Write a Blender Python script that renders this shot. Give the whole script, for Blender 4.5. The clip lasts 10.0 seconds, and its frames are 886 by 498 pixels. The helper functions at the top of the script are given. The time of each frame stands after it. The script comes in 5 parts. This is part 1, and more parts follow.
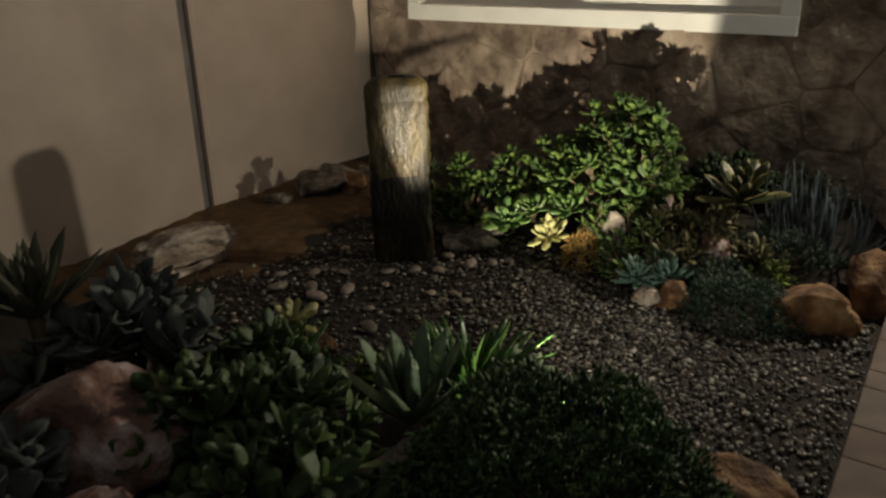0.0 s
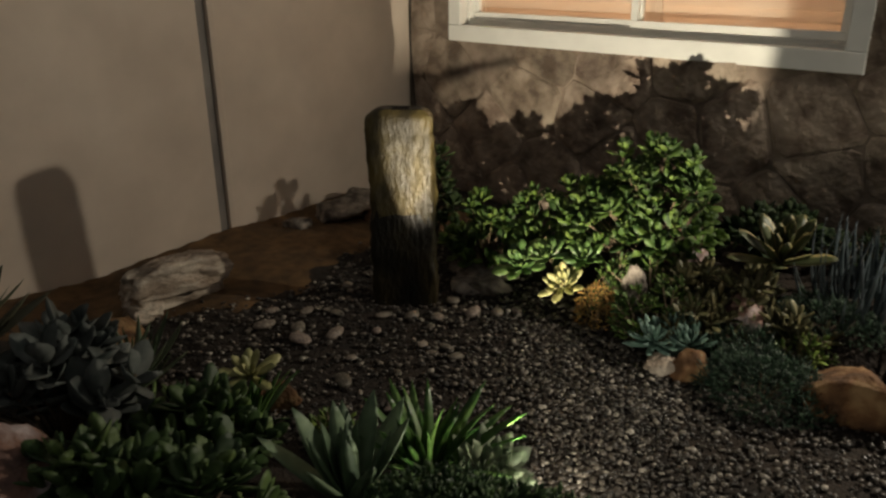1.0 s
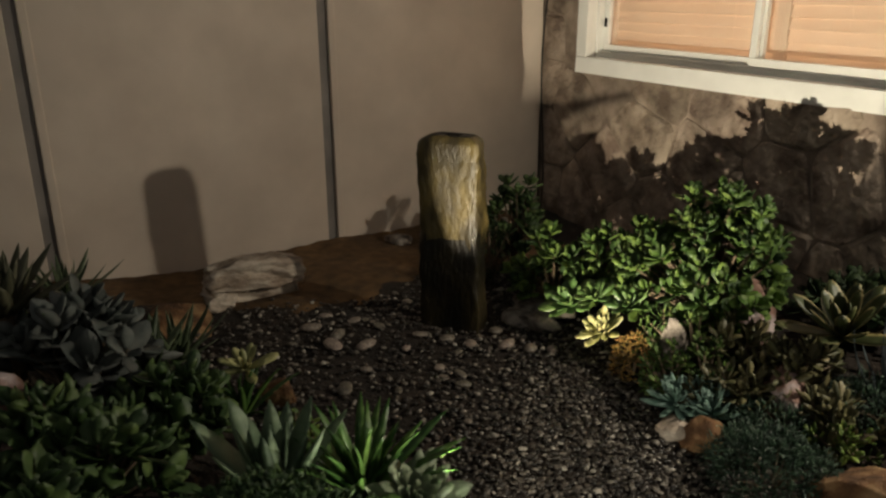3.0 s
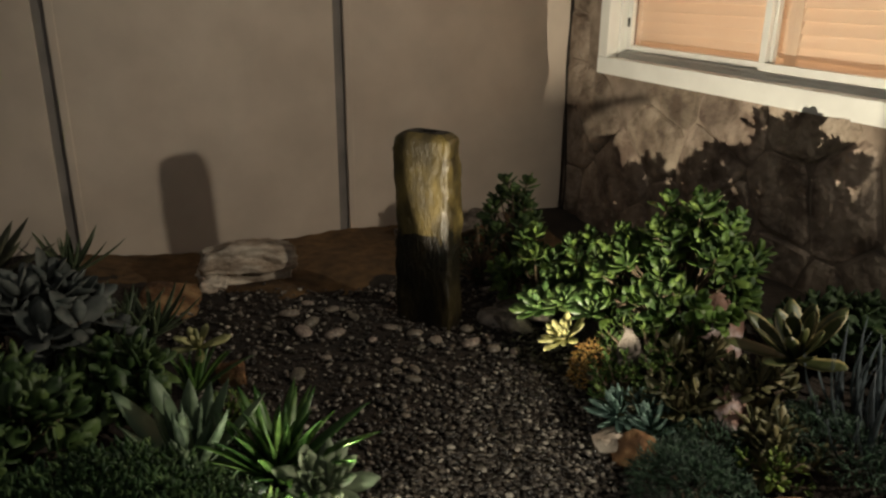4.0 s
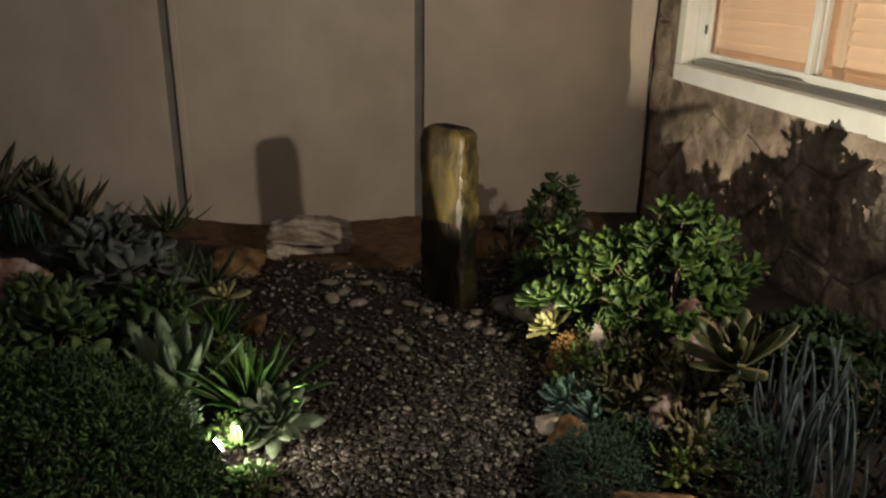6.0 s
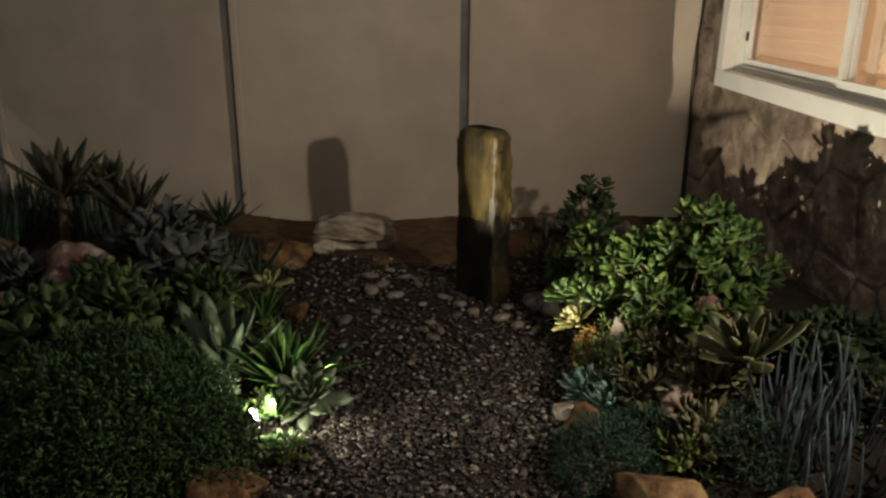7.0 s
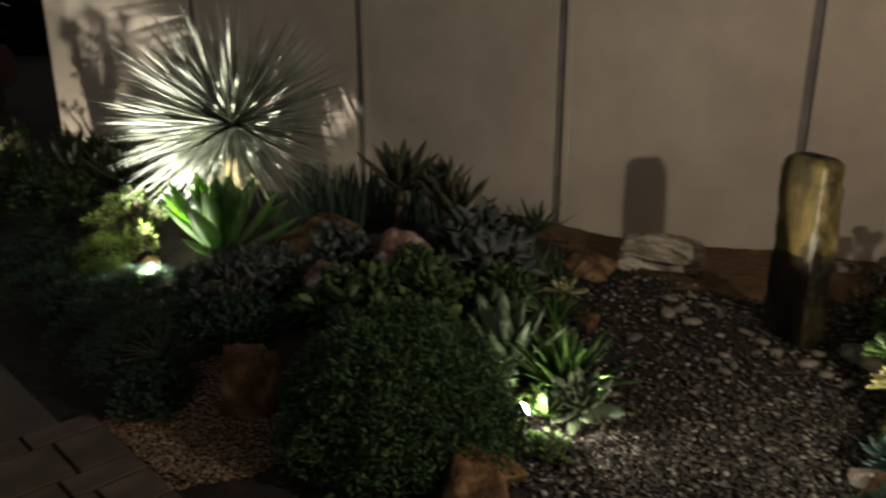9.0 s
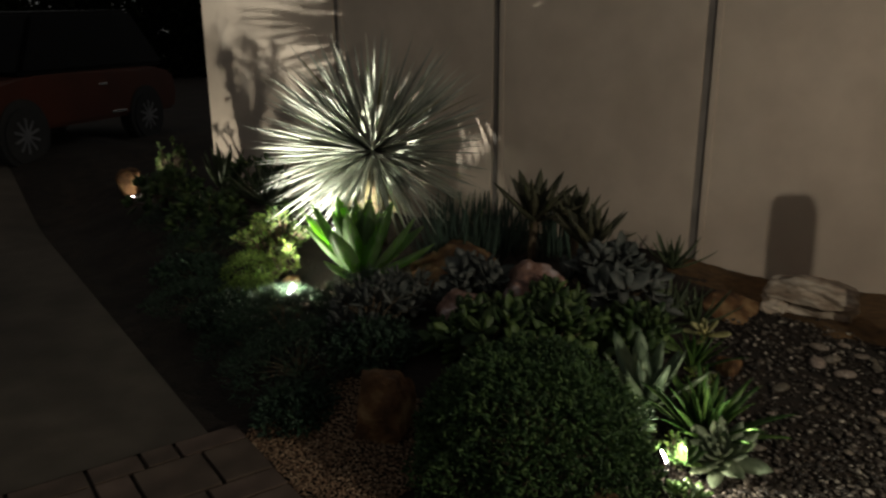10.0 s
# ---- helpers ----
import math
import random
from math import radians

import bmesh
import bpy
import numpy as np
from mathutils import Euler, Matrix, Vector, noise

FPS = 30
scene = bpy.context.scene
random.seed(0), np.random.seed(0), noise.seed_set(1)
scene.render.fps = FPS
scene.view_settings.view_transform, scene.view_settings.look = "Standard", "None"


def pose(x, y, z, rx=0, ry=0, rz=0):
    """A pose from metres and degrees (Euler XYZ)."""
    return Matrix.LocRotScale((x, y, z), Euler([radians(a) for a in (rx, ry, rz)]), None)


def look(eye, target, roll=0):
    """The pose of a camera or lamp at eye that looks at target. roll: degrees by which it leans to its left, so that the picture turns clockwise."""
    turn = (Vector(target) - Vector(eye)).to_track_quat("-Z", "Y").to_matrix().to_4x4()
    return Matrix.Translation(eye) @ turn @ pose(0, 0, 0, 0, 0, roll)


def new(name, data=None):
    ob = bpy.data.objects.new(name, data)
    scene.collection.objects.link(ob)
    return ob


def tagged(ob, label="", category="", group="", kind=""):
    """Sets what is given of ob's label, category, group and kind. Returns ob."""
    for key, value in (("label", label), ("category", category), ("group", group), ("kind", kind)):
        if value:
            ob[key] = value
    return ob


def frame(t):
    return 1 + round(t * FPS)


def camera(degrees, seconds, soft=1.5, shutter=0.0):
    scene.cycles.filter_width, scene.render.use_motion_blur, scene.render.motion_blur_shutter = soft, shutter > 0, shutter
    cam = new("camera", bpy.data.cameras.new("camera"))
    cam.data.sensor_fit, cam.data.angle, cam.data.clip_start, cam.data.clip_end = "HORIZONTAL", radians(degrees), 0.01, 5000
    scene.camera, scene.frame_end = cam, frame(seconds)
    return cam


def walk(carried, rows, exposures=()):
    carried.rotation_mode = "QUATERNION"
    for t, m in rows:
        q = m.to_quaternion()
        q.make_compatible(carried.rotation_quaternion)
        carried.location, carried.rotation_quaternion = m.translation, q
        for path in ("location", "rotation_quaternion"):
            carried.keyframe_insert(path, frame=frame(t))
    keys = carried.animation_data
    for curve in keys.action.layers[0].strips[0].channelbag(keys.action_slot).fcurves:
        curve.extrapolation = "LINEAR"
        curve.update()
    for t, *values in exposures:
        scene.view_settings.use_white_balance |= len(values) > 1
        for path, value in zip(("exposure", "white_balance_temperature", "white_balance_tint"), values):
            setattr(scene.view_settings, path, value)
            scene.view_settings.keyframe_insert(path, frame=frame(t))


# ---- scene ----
cam = camera(60.3, 10.0, soft=2.4, shutter=0.5)
METRES, EYE, TILT, LEAN, TURN = 3.7, 1.65, 0.0, 0.0, 34.8
ROWS = [
    (0.0, 0.0, 0.0, 0.0, -0.41, -21.78, 1.01),
    (0.5, 0.0574, 0.0564, 0.0081, 3.25, -21.57, 0.9),
    (1.0, 0.1107, 0.0988, 0.0154, 6.83, -21.13, 0.42),
    (1.5, 0.1804, 0.1264, 0.0085, 12.51, -20.69, 0.6),
    (2.0, 0.2394, 0.1327, 0.0161, 16.45, -19.6, 0.19),
    (2.5, 0.291, 0.1317, 0.0157, 21.12, -19.11, 0.28),
    (4.0, 0.496, 0.233, 0.0199, 33.12, -19.39, -0.46),
    (4.5, 0.5702, 0.2464, 0.0224, 37.65, -19.76, -0.63),
    (5.0, 0.6323, 0.2792, 0.0254, 41.91, -19.72, -0.8),
    (5.5, 0.6873, 0.3136, 0.0295, 45.55, -19.62, -0.83),
    (7.0, 0.8017, 0.3185, 0.03, 52.87, -18.89, -0.43),
    (7.5, 0.8239, 0.3399, 0.0238, 57.31, -18.74, -0.51),
    (8.0, 0.8344, 0.3564, 0.0239, 64.13, -18.75, -0.34),
    (8.5, 0.843, 0.3546, 0.0219, 71.24, -18.17, -0.22),
    (9.0, 0.8419, 0.3438, 0.0268, 78.14, -17.51, 0.14),
    (9.5, 0.8354, 0.3277, 0.0353, 83.61, -16.72, 0.3),
    (10.0, 0.8354, 0.3192, 0.0407, 87.34, -15.84, 0.26),
]
NIGHT = 0.1
PORCH_W, SPOT_A_W, SPOT_B_W, SPOT_C_W, ROOM_W = 172.0, 375.0, 720.0, 42.0, 68.0
EXPOSURES = [(0.0, 0.0), (1.0, 0.05), (2.5, 0.1), (5.5, 0.0), (7.5, -0.08), (8.5, -0.05), (9.0, -0.05), (10.0, -0.22)]
walk(cam, [(t, pose(0, 0, EYE, TILT, LEAN, TURN) @ pose(METRES * x, METRES * y, METRES * z, 90 + pitch, roll, yaw)) for t, x, y, z, yaw, pitch, roll in ROWS], EXPOSURES)

# ---- night sky and lamps ----
world = bpy.data.worlds.new("night_sky")
world.use_nodes = True
scene.world = world
bg = world.node_tree.nodes["Background"]
bg.inputs[0].default_value = (1.0, 0.97, 0.90, 1)
bg.inputs[1].default_value = NIGHT


def lamp(name, kind, m, power, colour, size, cone=60, blend=0.2):
    d = bpy.data.lights.new(name, kind)
    d.energy, d.color = power, colour
    if kind == "AREA":
        d.shape, d.size = "DISK", size
    else:
        d.shadow_soft_size = size
    if kind == "SPOT":
        d.spot_size, d.spot_blend = radians(cone), blend
    ob = new(name, d)
    ob.matrix_world = m
    return ob


PORCH = (0.06, 4.675, 1.645)
SPOT_A = (-0.905, 2.05, 0.175)
AIM_A = (SPOT_A[0] - 0.552, SPOT_A[1] + 0.834, SPOT_A[2] + 0.385)
SPOT_B = (-1.46, -0.485, 0.245)
SPOT_C = (-2.85, -3.90, 0.24)
lamp("porch_bulb", "POINT", pose(*PORCH), PORCH_W, (1.0, 0.90, 0.72), 0.035)
lamp("garden_spot_bulb", "SPOT", look(SPOT_A, AIM_A), SPOT_A_W, (1.0, 0.88, 0.66), 0.004, 49, 0.2)
lamp("garden_spot_bulb", "SPOT", look(SPOT_B, (-2.51, -0.97, 0.98)), SPOT_B_W, (1.0, 0.96, 0.82), 0.012, 62, 0.25)
lamp("garden_spot_bulb", "SPOT", look(SPOT_C, (-3.9, -3.75, 0.9)), SPOT_C_W, (1.0, 0.92, 0.74), 0.012, 80, 0.5)
lamp("room_lamp", "AREA", look((-2.2, 6.3, 1.75), (-2.2, 4.9, 1.72)), ROOM_W, (1.0, 0.67, 0.46), 2.6)


# ---- materials ----
def mat(name, a, b=None, scale=8.0, rough=0.7, bump=0.3, bump_scale=60.0, c=None, metal=0.0, spec=0.4, through_light=0.0,
        vary=0.0, island=False, detail=6.0, stain=0.35, stain_scale=1.3, dist=0.01, coat=0.0, stretch=None):
    """Two colours mixed by grain, darkened and shifted by broad stains, with fine relief."""
    m = bpy.data.materials.new(name)
    m.use_nodes = True
    nt = m.node_tree
    n, l = nt.nodes, nt.links
    p = n["Principled BSDF"]
    tc = n.new("ShaderNodeTexCoord")
    src = tc.outputs["Object"]
    if stretch:
        mp = n.new("ShaderNodeMapping")
        mp.inputs["Scale"].default_value = stretch
        l.new(src, mp.inputs[0])
        src = mp.outputs[0]
    n1 = n.new("ShaderNodeTexNoise")
    n1.inputs["Scale"].default_value, n1.inputs["Detail"].default_value = scale, detail
    n2 = n.new("ShaderNodeTexNoise")
    n2.inputs["Scale"].default_value, n2.inputs["Detail"].default_value = stain_scale, 4
    n3 = n.new("ShaderNodeTexNoise")
    n3.inputs["Scale"].default_value, n3.inputs["Detail"].default_value = bump_scale, 5
    for q in (n1, n2, n3):
        l.new(src, q.inputs["Vector"])
    r1 = n.new("ShaderNodeValToRGB")
    r1.color_ramp.elements[0].position, r1.color_ramp.elements[1].position = 0.35, 0.65
    r1.color_ramp.elements[0].color, r1.color_ramp.elements[1].color = (*a, 1), (*(b or a), 1)
    if c:
        e = r1.color_ramp.elements.new(0.5)
        e.color = (*c, 1)
    l.new(n1.outputs["Fac"], r1.inputs[0])
    r2 = n.new("ShaderNodeMapRange")
    r2.inputs["From Min"].default_value, r2.inputs["From Max"].default_value = 0.3, 0.7
    r2.inputs["To Min"].default_value, r2.inputs["To Max"].default_value = 1.0 - stain, 1.0 + stain * 0.4
    l.new(n2.outputs["Fac"], r2.inputs["Value"])
    hsv = n.new("ShaderNodeHueSaturation")
    l.new(r1.outputs[0], hsv.inputs["Color"])
    if vary:
        if island:
            g = n.new("ShaderNodeNewGeometry")
            rnd = g.outputs["Random Per Island"]
        else:
            g = n.new("ShaderNodeObjectInfo")
            rnd = g.outputs["Random"]
        mr = n.new("ShaderNodeMapRange")
        mr.inputs["To Min"].default_value, mr.inputs["To Max"].default_value = 1 - vary, 1 + vary
        l.new(rnd, mr.inputs["Value"])
        mu = n.new("ShaderNodeMath")
        mu.operation = "MULTIPLY"
        l.new(mr.outputs[0], mu.inputs[0])
        l.new(r2.outputs[0], mu.inputs[1])
        l.new(mu.outputs[0], hsv.inputs["Value"])
        mh = n.new("ShaderNodeMapRange")
        mh.inputs["To Min"].default_value, mh.inputs["To Max"].default_value = 0.5 + 0.04 * vary, 0.5 - 0.05 * vary
        l.new(rnd, mh.inputs["Value"])
        l.new(mh.outputs[0], hsv.inputs["Hue"])
    else:
        l.new(r2.outputs[0], hsv.inputs["Value"])
    l.new(hsv.outputs[0], p.inputs["Base Color"])
    p.inputs["Roughness"].default_value, p.inputs["Metallic"].default_value = rough, metal
    p.inputs["Specular IOR Level"].default_value = spec
    p.inputs["Coat Weight"].default_value, p.inputs["Coat Roughness"].default_value = coat, 0.08
    if bump:
        bp = n.new("ShaderNodeBump")
        bp.inputs["Strength"].default_value, bp.inputs["Distance"].default_value = bump, dist
        l.new(n3.outputs["Fac"], bp.inputs["Height"])
        l.new(bp.outputs[0], p.inputs["Normal"])
        if coat:
            l.new(bp.outputs[0], p.inputs["Coat Normal"])
    if through_light:
        tr = n.new("ShaderNodeBsdfTranslucent")
        l.new(hsv.outputs[0], tr.inputs["Color"])
        mx = n.new("ShaderNodeMixShader")
        mx.inputs[0].default_value = through_light
        l.new(p.outputs[0], mx.inputs[1])
        l.new(tr.outputs[0], mx.inputs[2])
        l.new(mx.outputs[0], n["Material Output"].inputs[0])
    return m


def glow(name, colour, strength):
    m = bpy.data.materials.new(name)
    m.use_nodes = True
    p = m.node_tree.nodes["Principled BSDF"]
    p.inputs["Base Color"].default_value = (0.8, 0.8, 0.8, 1)
    p.inputs["Emission Color"].default_value, p.inputs["Emission Strength"].default_value = (*colour, 1), strength
    return m


def glass(name, tint=(1, 1, 1)):
    """Thin window glass: clear, with a weak mirror."""
    m = bpy.data.materials.new(name)
    m.use_nodes = True
    n, l = m.node_tree.nodes, m.node_tree.links
    tr, gl, mx = n.new("ShaderNodeBsdfTransparent"), n.new("ShaderNodeBsdfGlossy"), n.new("ShaderNodeMixShader")
    tr.inputs[0].default_value = (*tint, 1)
    gl.inputs["Roughness"].default_value = 0.02
    mx.inputs[0].default_value = 0.05
    l.new(tr.outputs[0], mx.inputs[1])
    l.new(gl.outputs[0], mx.inputs[2])
    l.new(mx.outputs[0], n["Material Output"].inputs[0])
    return m


def leafmat(name, a, b, rough=0.45, tl=0.18, vary=0.35, island=False, spec=0.5, scale=14):
    return mat(name, a, b, scale=scale, rough=rough, bump=0.15, bump_scale=90, spec=spec, through_light=tl, vary=vary, island=island,
               stain=0.3, stain_scale=5, dist=0.004)


M_SOIL = mat("soil", (0.013, 0.009, 0.0065), (0.03, 0.02, 0.0135), 9, 0.95, 0.8, 55, dist=0.02, stain=0.5)
M_SAND = mat("ochre_sand", (0.08, 0.044, 0.018), (0.15, 0.085, 0.034), 14, 0.95, 0.7, 120, dist=0.01, stain=0.45, stain_scale=4)
def gravelmat(name, stops, rough):
    """Each stone takes one of a run of colours; fine grain and a damp gloss on top."""
    m = mat(name, (0.75, 0.74, 0.72), (1.0, 1.0, 1.0), 60, rough, 0.35, 170, stain=0.4, stain_scale=1.6, spec=0.6, dist=0.003)
    n, l = m.node_tree.nodes, m.node_tree.links
    g, rp, mx = n.new("ShaderNodeNewGeometry"), n.new("ShaderNodeValToRGB"), n.new("ShaderNodeMix")
    rp.color_ramp.elements[0].position, rp.color_ramp.elements[1].position = stops[0][0], stops[-1][0]
    rp.color_ramp.elements[0].color, rp.color_ramp.elements[1].color = (*stops[0][1], 1), (*stops[-1][1], 1)
    for at, c in stops[1:-1]:
        rp.color_ramp.elements.new(at).color = (*c, 1)
    mx.data_type, mx.blend_type = "RGBA", "MULTIPLY"
    mx.inputs[0].default_value = 1.0
    hsv = [q for q in n if q.type == "HUE_SAT"][0]
    l.new(g.outputs["Random Per Island"], rp.inputs[0])
    l.new(hsv.outputs[0], mx.inputs[6])
    l.new(rp.outputs[0], mx.inputs[7])
    l.new(mx.outputs[2], n["Principled BSDF"].inputs["Base Color"])
    return m


M_GRAVEL = gravelmat("gravel", [(0.0, (0.012, 0.009, 0.007)), (0.42, (0.031, 0.023, 0.017)), (0.72, (0.07, 0.056, 0.044)), (0.90, (0.17, 0.145, 0.118)), (1.0, (0.44, 0.40, 0.34))], 0.42)
M_GRAVEL_TAN = gravelmat("tan_gravel", [(0.0, (0.15, 0.08, 0.042)), (0.5, (0.33, 0.19, 0.105)), (1.0, (0.56, 0.40, 0.26))], 0.6)
M_PEBBLE = mat("river_pebble", (0.10, 0.08, 0.062), (0.26, 0.215, 0.17), 9, 0.5, 0.2, 90, vary=0.45, stain=0.3, stain_scale=6, dist=0.003, spec=0.5)
M_STUCCO = mat("fence_stucco", (0.56, 0.475, 0.395), (0.64, 0.545, 0.455), 3.0, 0.9, 0.35, 220, stain=0.13, stain_scale=0.9, dist=0.004, spec=0.2)
M_POST = mat("fence_joint", (0.20, 0.18, 0.165), (0.27, 0.24, 0.22), 5, 0.8, 0.3, 120, stain=0.25, dist=0.004)
M_WHITE = mat("white_frame", (0.76, 0.76, 0.72), (0.83, 0.83, 0.79), 4, 0.4, 0.08, 60, stain=0.1, stain_scale=2.5, dist=0.002)
M_STONE = mat("wall_stone", (0.18, 0.132, 0.10), (0.44, 0.355, 0.28), 7, 0.8, 0.8, 24, c=(0.33, 0.26, 0.20), vary=0.12, stain=0.45, stain_scale=2.6, dist=0.035, spec=0.3, detail=9)
M_MORTAR = mat("wall_mortar", (0.18, 0.135, 0.103), (0.32, 0.255, 0.20), 9, 0.95, 0.7, 60, stain=0.4, stain_scale=2, dist=0.01)
M_SLAT = mat("shutter_slat", (0.80, 0.70, 0.58), (0.86, 0.77, 0.65), 4, 0.6, 0.05, 40, stain=0.1, through_light=0.45, dist=0.002)
M_PLASTER = mat("room_plaster", (0.72, 0.66, 0.58), (0.78, 0.72, 0.64), 4, 0.9, 0.1, 80, stain=0.1)
M_GLASS = glass("window_glass")
M_WET = mat("wet_basalt", (0.003, 0.0023, 0.0013), (0.028, 0.0205, 0.0068), 6, 0.5, 1.0, 46, c=(0.010, 0.0073, 0.0028), stain=0.45, stain_scale=3.2, coat=0.04, spec=0.35, dist=0.009, stretch=(1.0, 1.0, 0.45), detail=10)
# rim algae colour, also painting the spotlit upper half of the column
M_ALGAE_LIT = mat("algae_lit_film", (0.018, 0.013, 0.004), (0.12, 0.088, 0.025), 9, 0.5, 0.9, 48, c=(0.052, 0.038, 0.011), stain=0.5, stain_scale=5, coat=0.10, spec=0.4, dist=0.008, stretch=(1.0, 1.0, 0.5), detail=10)
M_CONC = mat("concrete", (0.062, 0.05, 0.038), (0.09, 0.074, 0.056), 3, 0.85, 0.3, 150, stain=0.4, stain_scale=0.8, dist=0.003)
M_PAVER = mat("paver", (0.078, 0.053, 0.039), (0.118, 0.083, 0.062), 5, 0.8, 0.35, 120, vary=0.16, stain=0.25, stain_scale=3, dist=0.004)
M_PAVER_DARK = mat("brown_paver", (0.07, 0.042, 0.028), (0.10, 0.062, 0.042), 5, 0.8, 0.35, 120, vary=0.12, stain=0.25, stain_scale=3, dist=0.004)
M_JOINT = mat("paver_joint", (0.02, 0.015, 0.012), (0.04, 0.03, 0.022), 20, 0.95, 0.6, 120, dist=0.005)
M_ROCK_OR = mat("ochre_rock", (0.085, 0.04, 0.017), (0.29, 0.18, 0.085), 9, 0.85, 1.0, 30, c=(0.165, 0.08, 0.032), stain=0.45, stain_scale=6, dist=0.02)
M_ROCK_PU = mat("plum_rock", (0.11, 0.062, 0.052), (0.46, 0.38, 0.37), 9, 0.8, 1.0, 30, c=(0.24, 0.13, 0.095), stain=0.5, stain_scale=5, dist=0.02)
M_ROCK_GR = mat("grey_rock", (0.10, 0.08, 0.065), (0.30, 0.26, 0.22), 14, 0.85, 0.9, 34, stain=0.5, stain_scale=7, dist=0.02)
M_ROCK_WH = mat("pale_log_rock", (0.20, 0.14, 0.095), (0.66, 0.57, 0.47), 8, 0.85, 1.0, 34, c=(0.46, 0.37, 0.29), stain=0.5, stain_scale=5, dist=0.02, stretch=(1.0, 0.6, 1.3))
M_JADE = leafmat("jade_leaf", (0.042, 0.088, 0.016), (0.115, 0.205, 0.039), 0.55, 0.3, 0.5, True)
M_JADE_DK = leafmat("dark_leaf", (0.033, 0.072, 0.018), (0.088, 0.15, 0.043), 0.55, 0.15, 0.45, True)
M_FINE = leafmat("fine_leaf", (0.03, 0.078, 0.022), (0.082, 0.165, 0.05), 0.55, 0.25, 0.6, True)
M_FERN = leafmat("fern_leaf", (0.02, 0.05, 0.03), (0.05, 0.095, 0.055), 0.5, 0.2, 0.5, True)
# darkened copy of the dark leaf; the shade is put into its colour
M_SHADE_LEAF = leafmat("shaded_leaf", (0.014, 0.03, 0.010), (0.035, 0.06, 0.022), 0.6, 0.1, 0.4, True, 0.25)
M_STEM = mat("stem_bark", (0.09, 0.065, 0.04), (0.17, 0.125, 0.08), 18, 0.85, 0.6, 60, dist=0.006)
M_GREYLEAF = leafmat("grey_felt_leaf", (0.09, 0.105, 0.097), (0.17, 0.178, 0.164), 0.8, 0.12, 0.3, True, 0.2)
M_AEON = leafmat("aeonium_leaf", (0.08, 0.17, 0.04), (0.16, 0.27, 0.08), 0.4)
M_YELLOW = leafmat("yellow_aeonium_leaf", (0.36, 0.36, 0.11), (0.54, 0.52, 0.25), 0.45)
M_ROSE = leafmat("pale_rosette_leaf", (0.22, 0.28, 0.17), (0.34, 0.40, 0.25), 0.6)
M_TEAL = leafmat("teal_leaf", (0.15, 0.27, 0.22), (0.27, 0.40, 0.33), 0.6)
M_STRAP = leafmat("strap_leaf", (0.06, 0.15, 0.03), (0.14, 0.26, 0.065), 0.35, 0.3)
M_GLAUC = leafmat("glaucous_leaf", (0.14, 0.21, 0.12), (0.24, 0.33, 0.20), 0.5)
M_BROWNAG = leafmat("bronze_leaf", (0.075, 0.08, 0.045), (0.15, 0.145, 0.09), 0.5)
M_ALOE = leafmat("aloe_leaf", (0.07, 0.10, 0.05), (0.13, 0.17, 0.09), 0.5)
M_BLUE = leafmat("blue_stick_leaf", (0.045, 0.06, 0.066), (0.10, 0.125, 0.138), 0.6)
M_BLUE_DK = leafmat("sea_green_stick_leaf", (0.045, 0.08, 0.062), (0.085, 0.135, 0.105), 0.6)
M_ATT = leafmat("soft_agave_leaf", (0.13, 0.20, 0.10), (0.21, 0.30, 0.16), 0.5, 0.45)
for q in M_ATT.node_tree.nodes:          # what shines through a leaf is a clearer green than its bloom
    if q.type == "BSDF_TRANSLUCENT":
        for k in list(q.inputs["Color"].links):
            M_ATT.node_tree.links.remove(k)
        q.inputs["Color"].default_value = (0.42, 0.78, 0.10, 1)
M_YUCCA = leafmat("yucca_leaf", (0.40, 0.44, 0.36), (0.58, 0.61, 0.52), 0.45, 0.06, 0.45)
M_YUCCA_OLD = leafmat("dry_yucca_leaf", (0.20, 0.19, 0.085), (0.30, 0.27, 0.14), 0.7, 0.2, 0.3)
M_TRUNK = mat("yucca_trunk", (0.12, 0.085, 0.05), (0.26, 0.19, 0.11), 14, 0.9, 0.9, 40, dist=0.015, stretch=(1, 1, 0.4))
M_SEDUM = leafmat("rust_sedum", (0.20, 0.115, 0.025), (0.36, 0.23, 0.06), 0.6, 0.15, 0.5, True)
M_YGREEN = leafmat("lime_leaf", (0.12, 0.20, 0.035), (0.22, 0.32, 0.07), 0.45, 0.25, 0.4, True)
M_BROWNLEAF = leafmat("copper_leaf", (0.09, 0.095, 0.04), (0.19, 0.165, 0.075), 0.5, 0.15, 0.4, True)
M_BLACK = mat("black_metal", (0.02, 0.02, 0.02), (0.035, 0.033, 0.03), 20, 0.45, 0.1, 90, metal=0.6)
M_RUBBER = mat("rubber", (0.018, 0.018, 0.018), (0.03, 0.03, 0.03), 30, 0.8, 0.2, 90)
M_CARPAINT = mat("orange_car_paint", (0.07, 0.013, 0.0028), (0.09, 0.017, 0.0035), 2, 0.4, 0.0, 60, metal=0.3, coat=0.8, stain=0.1)
M_CARGLASS = mat("car_glass", (0.003, 0.003, 0.0035), (0.005, 0.005, 0.0055), 3, 0.4, 0, 50, spec=0.05)
M_RIM = mat("alloy", (0.28, 0.28, 0.29), (0.36, 0.36, 0.37), 9, 0.35, 0.05, 90, metal=0.9)
M_CHROME = mat("bright_trim", (0.7, 0.7, 0.7), (0.8, 0.8, 0.8), 9, 0.2, 0, 90, metal=1.0)
M_LENS = glow("lit_lens", (1.0, 0.93, 0.75), 650)
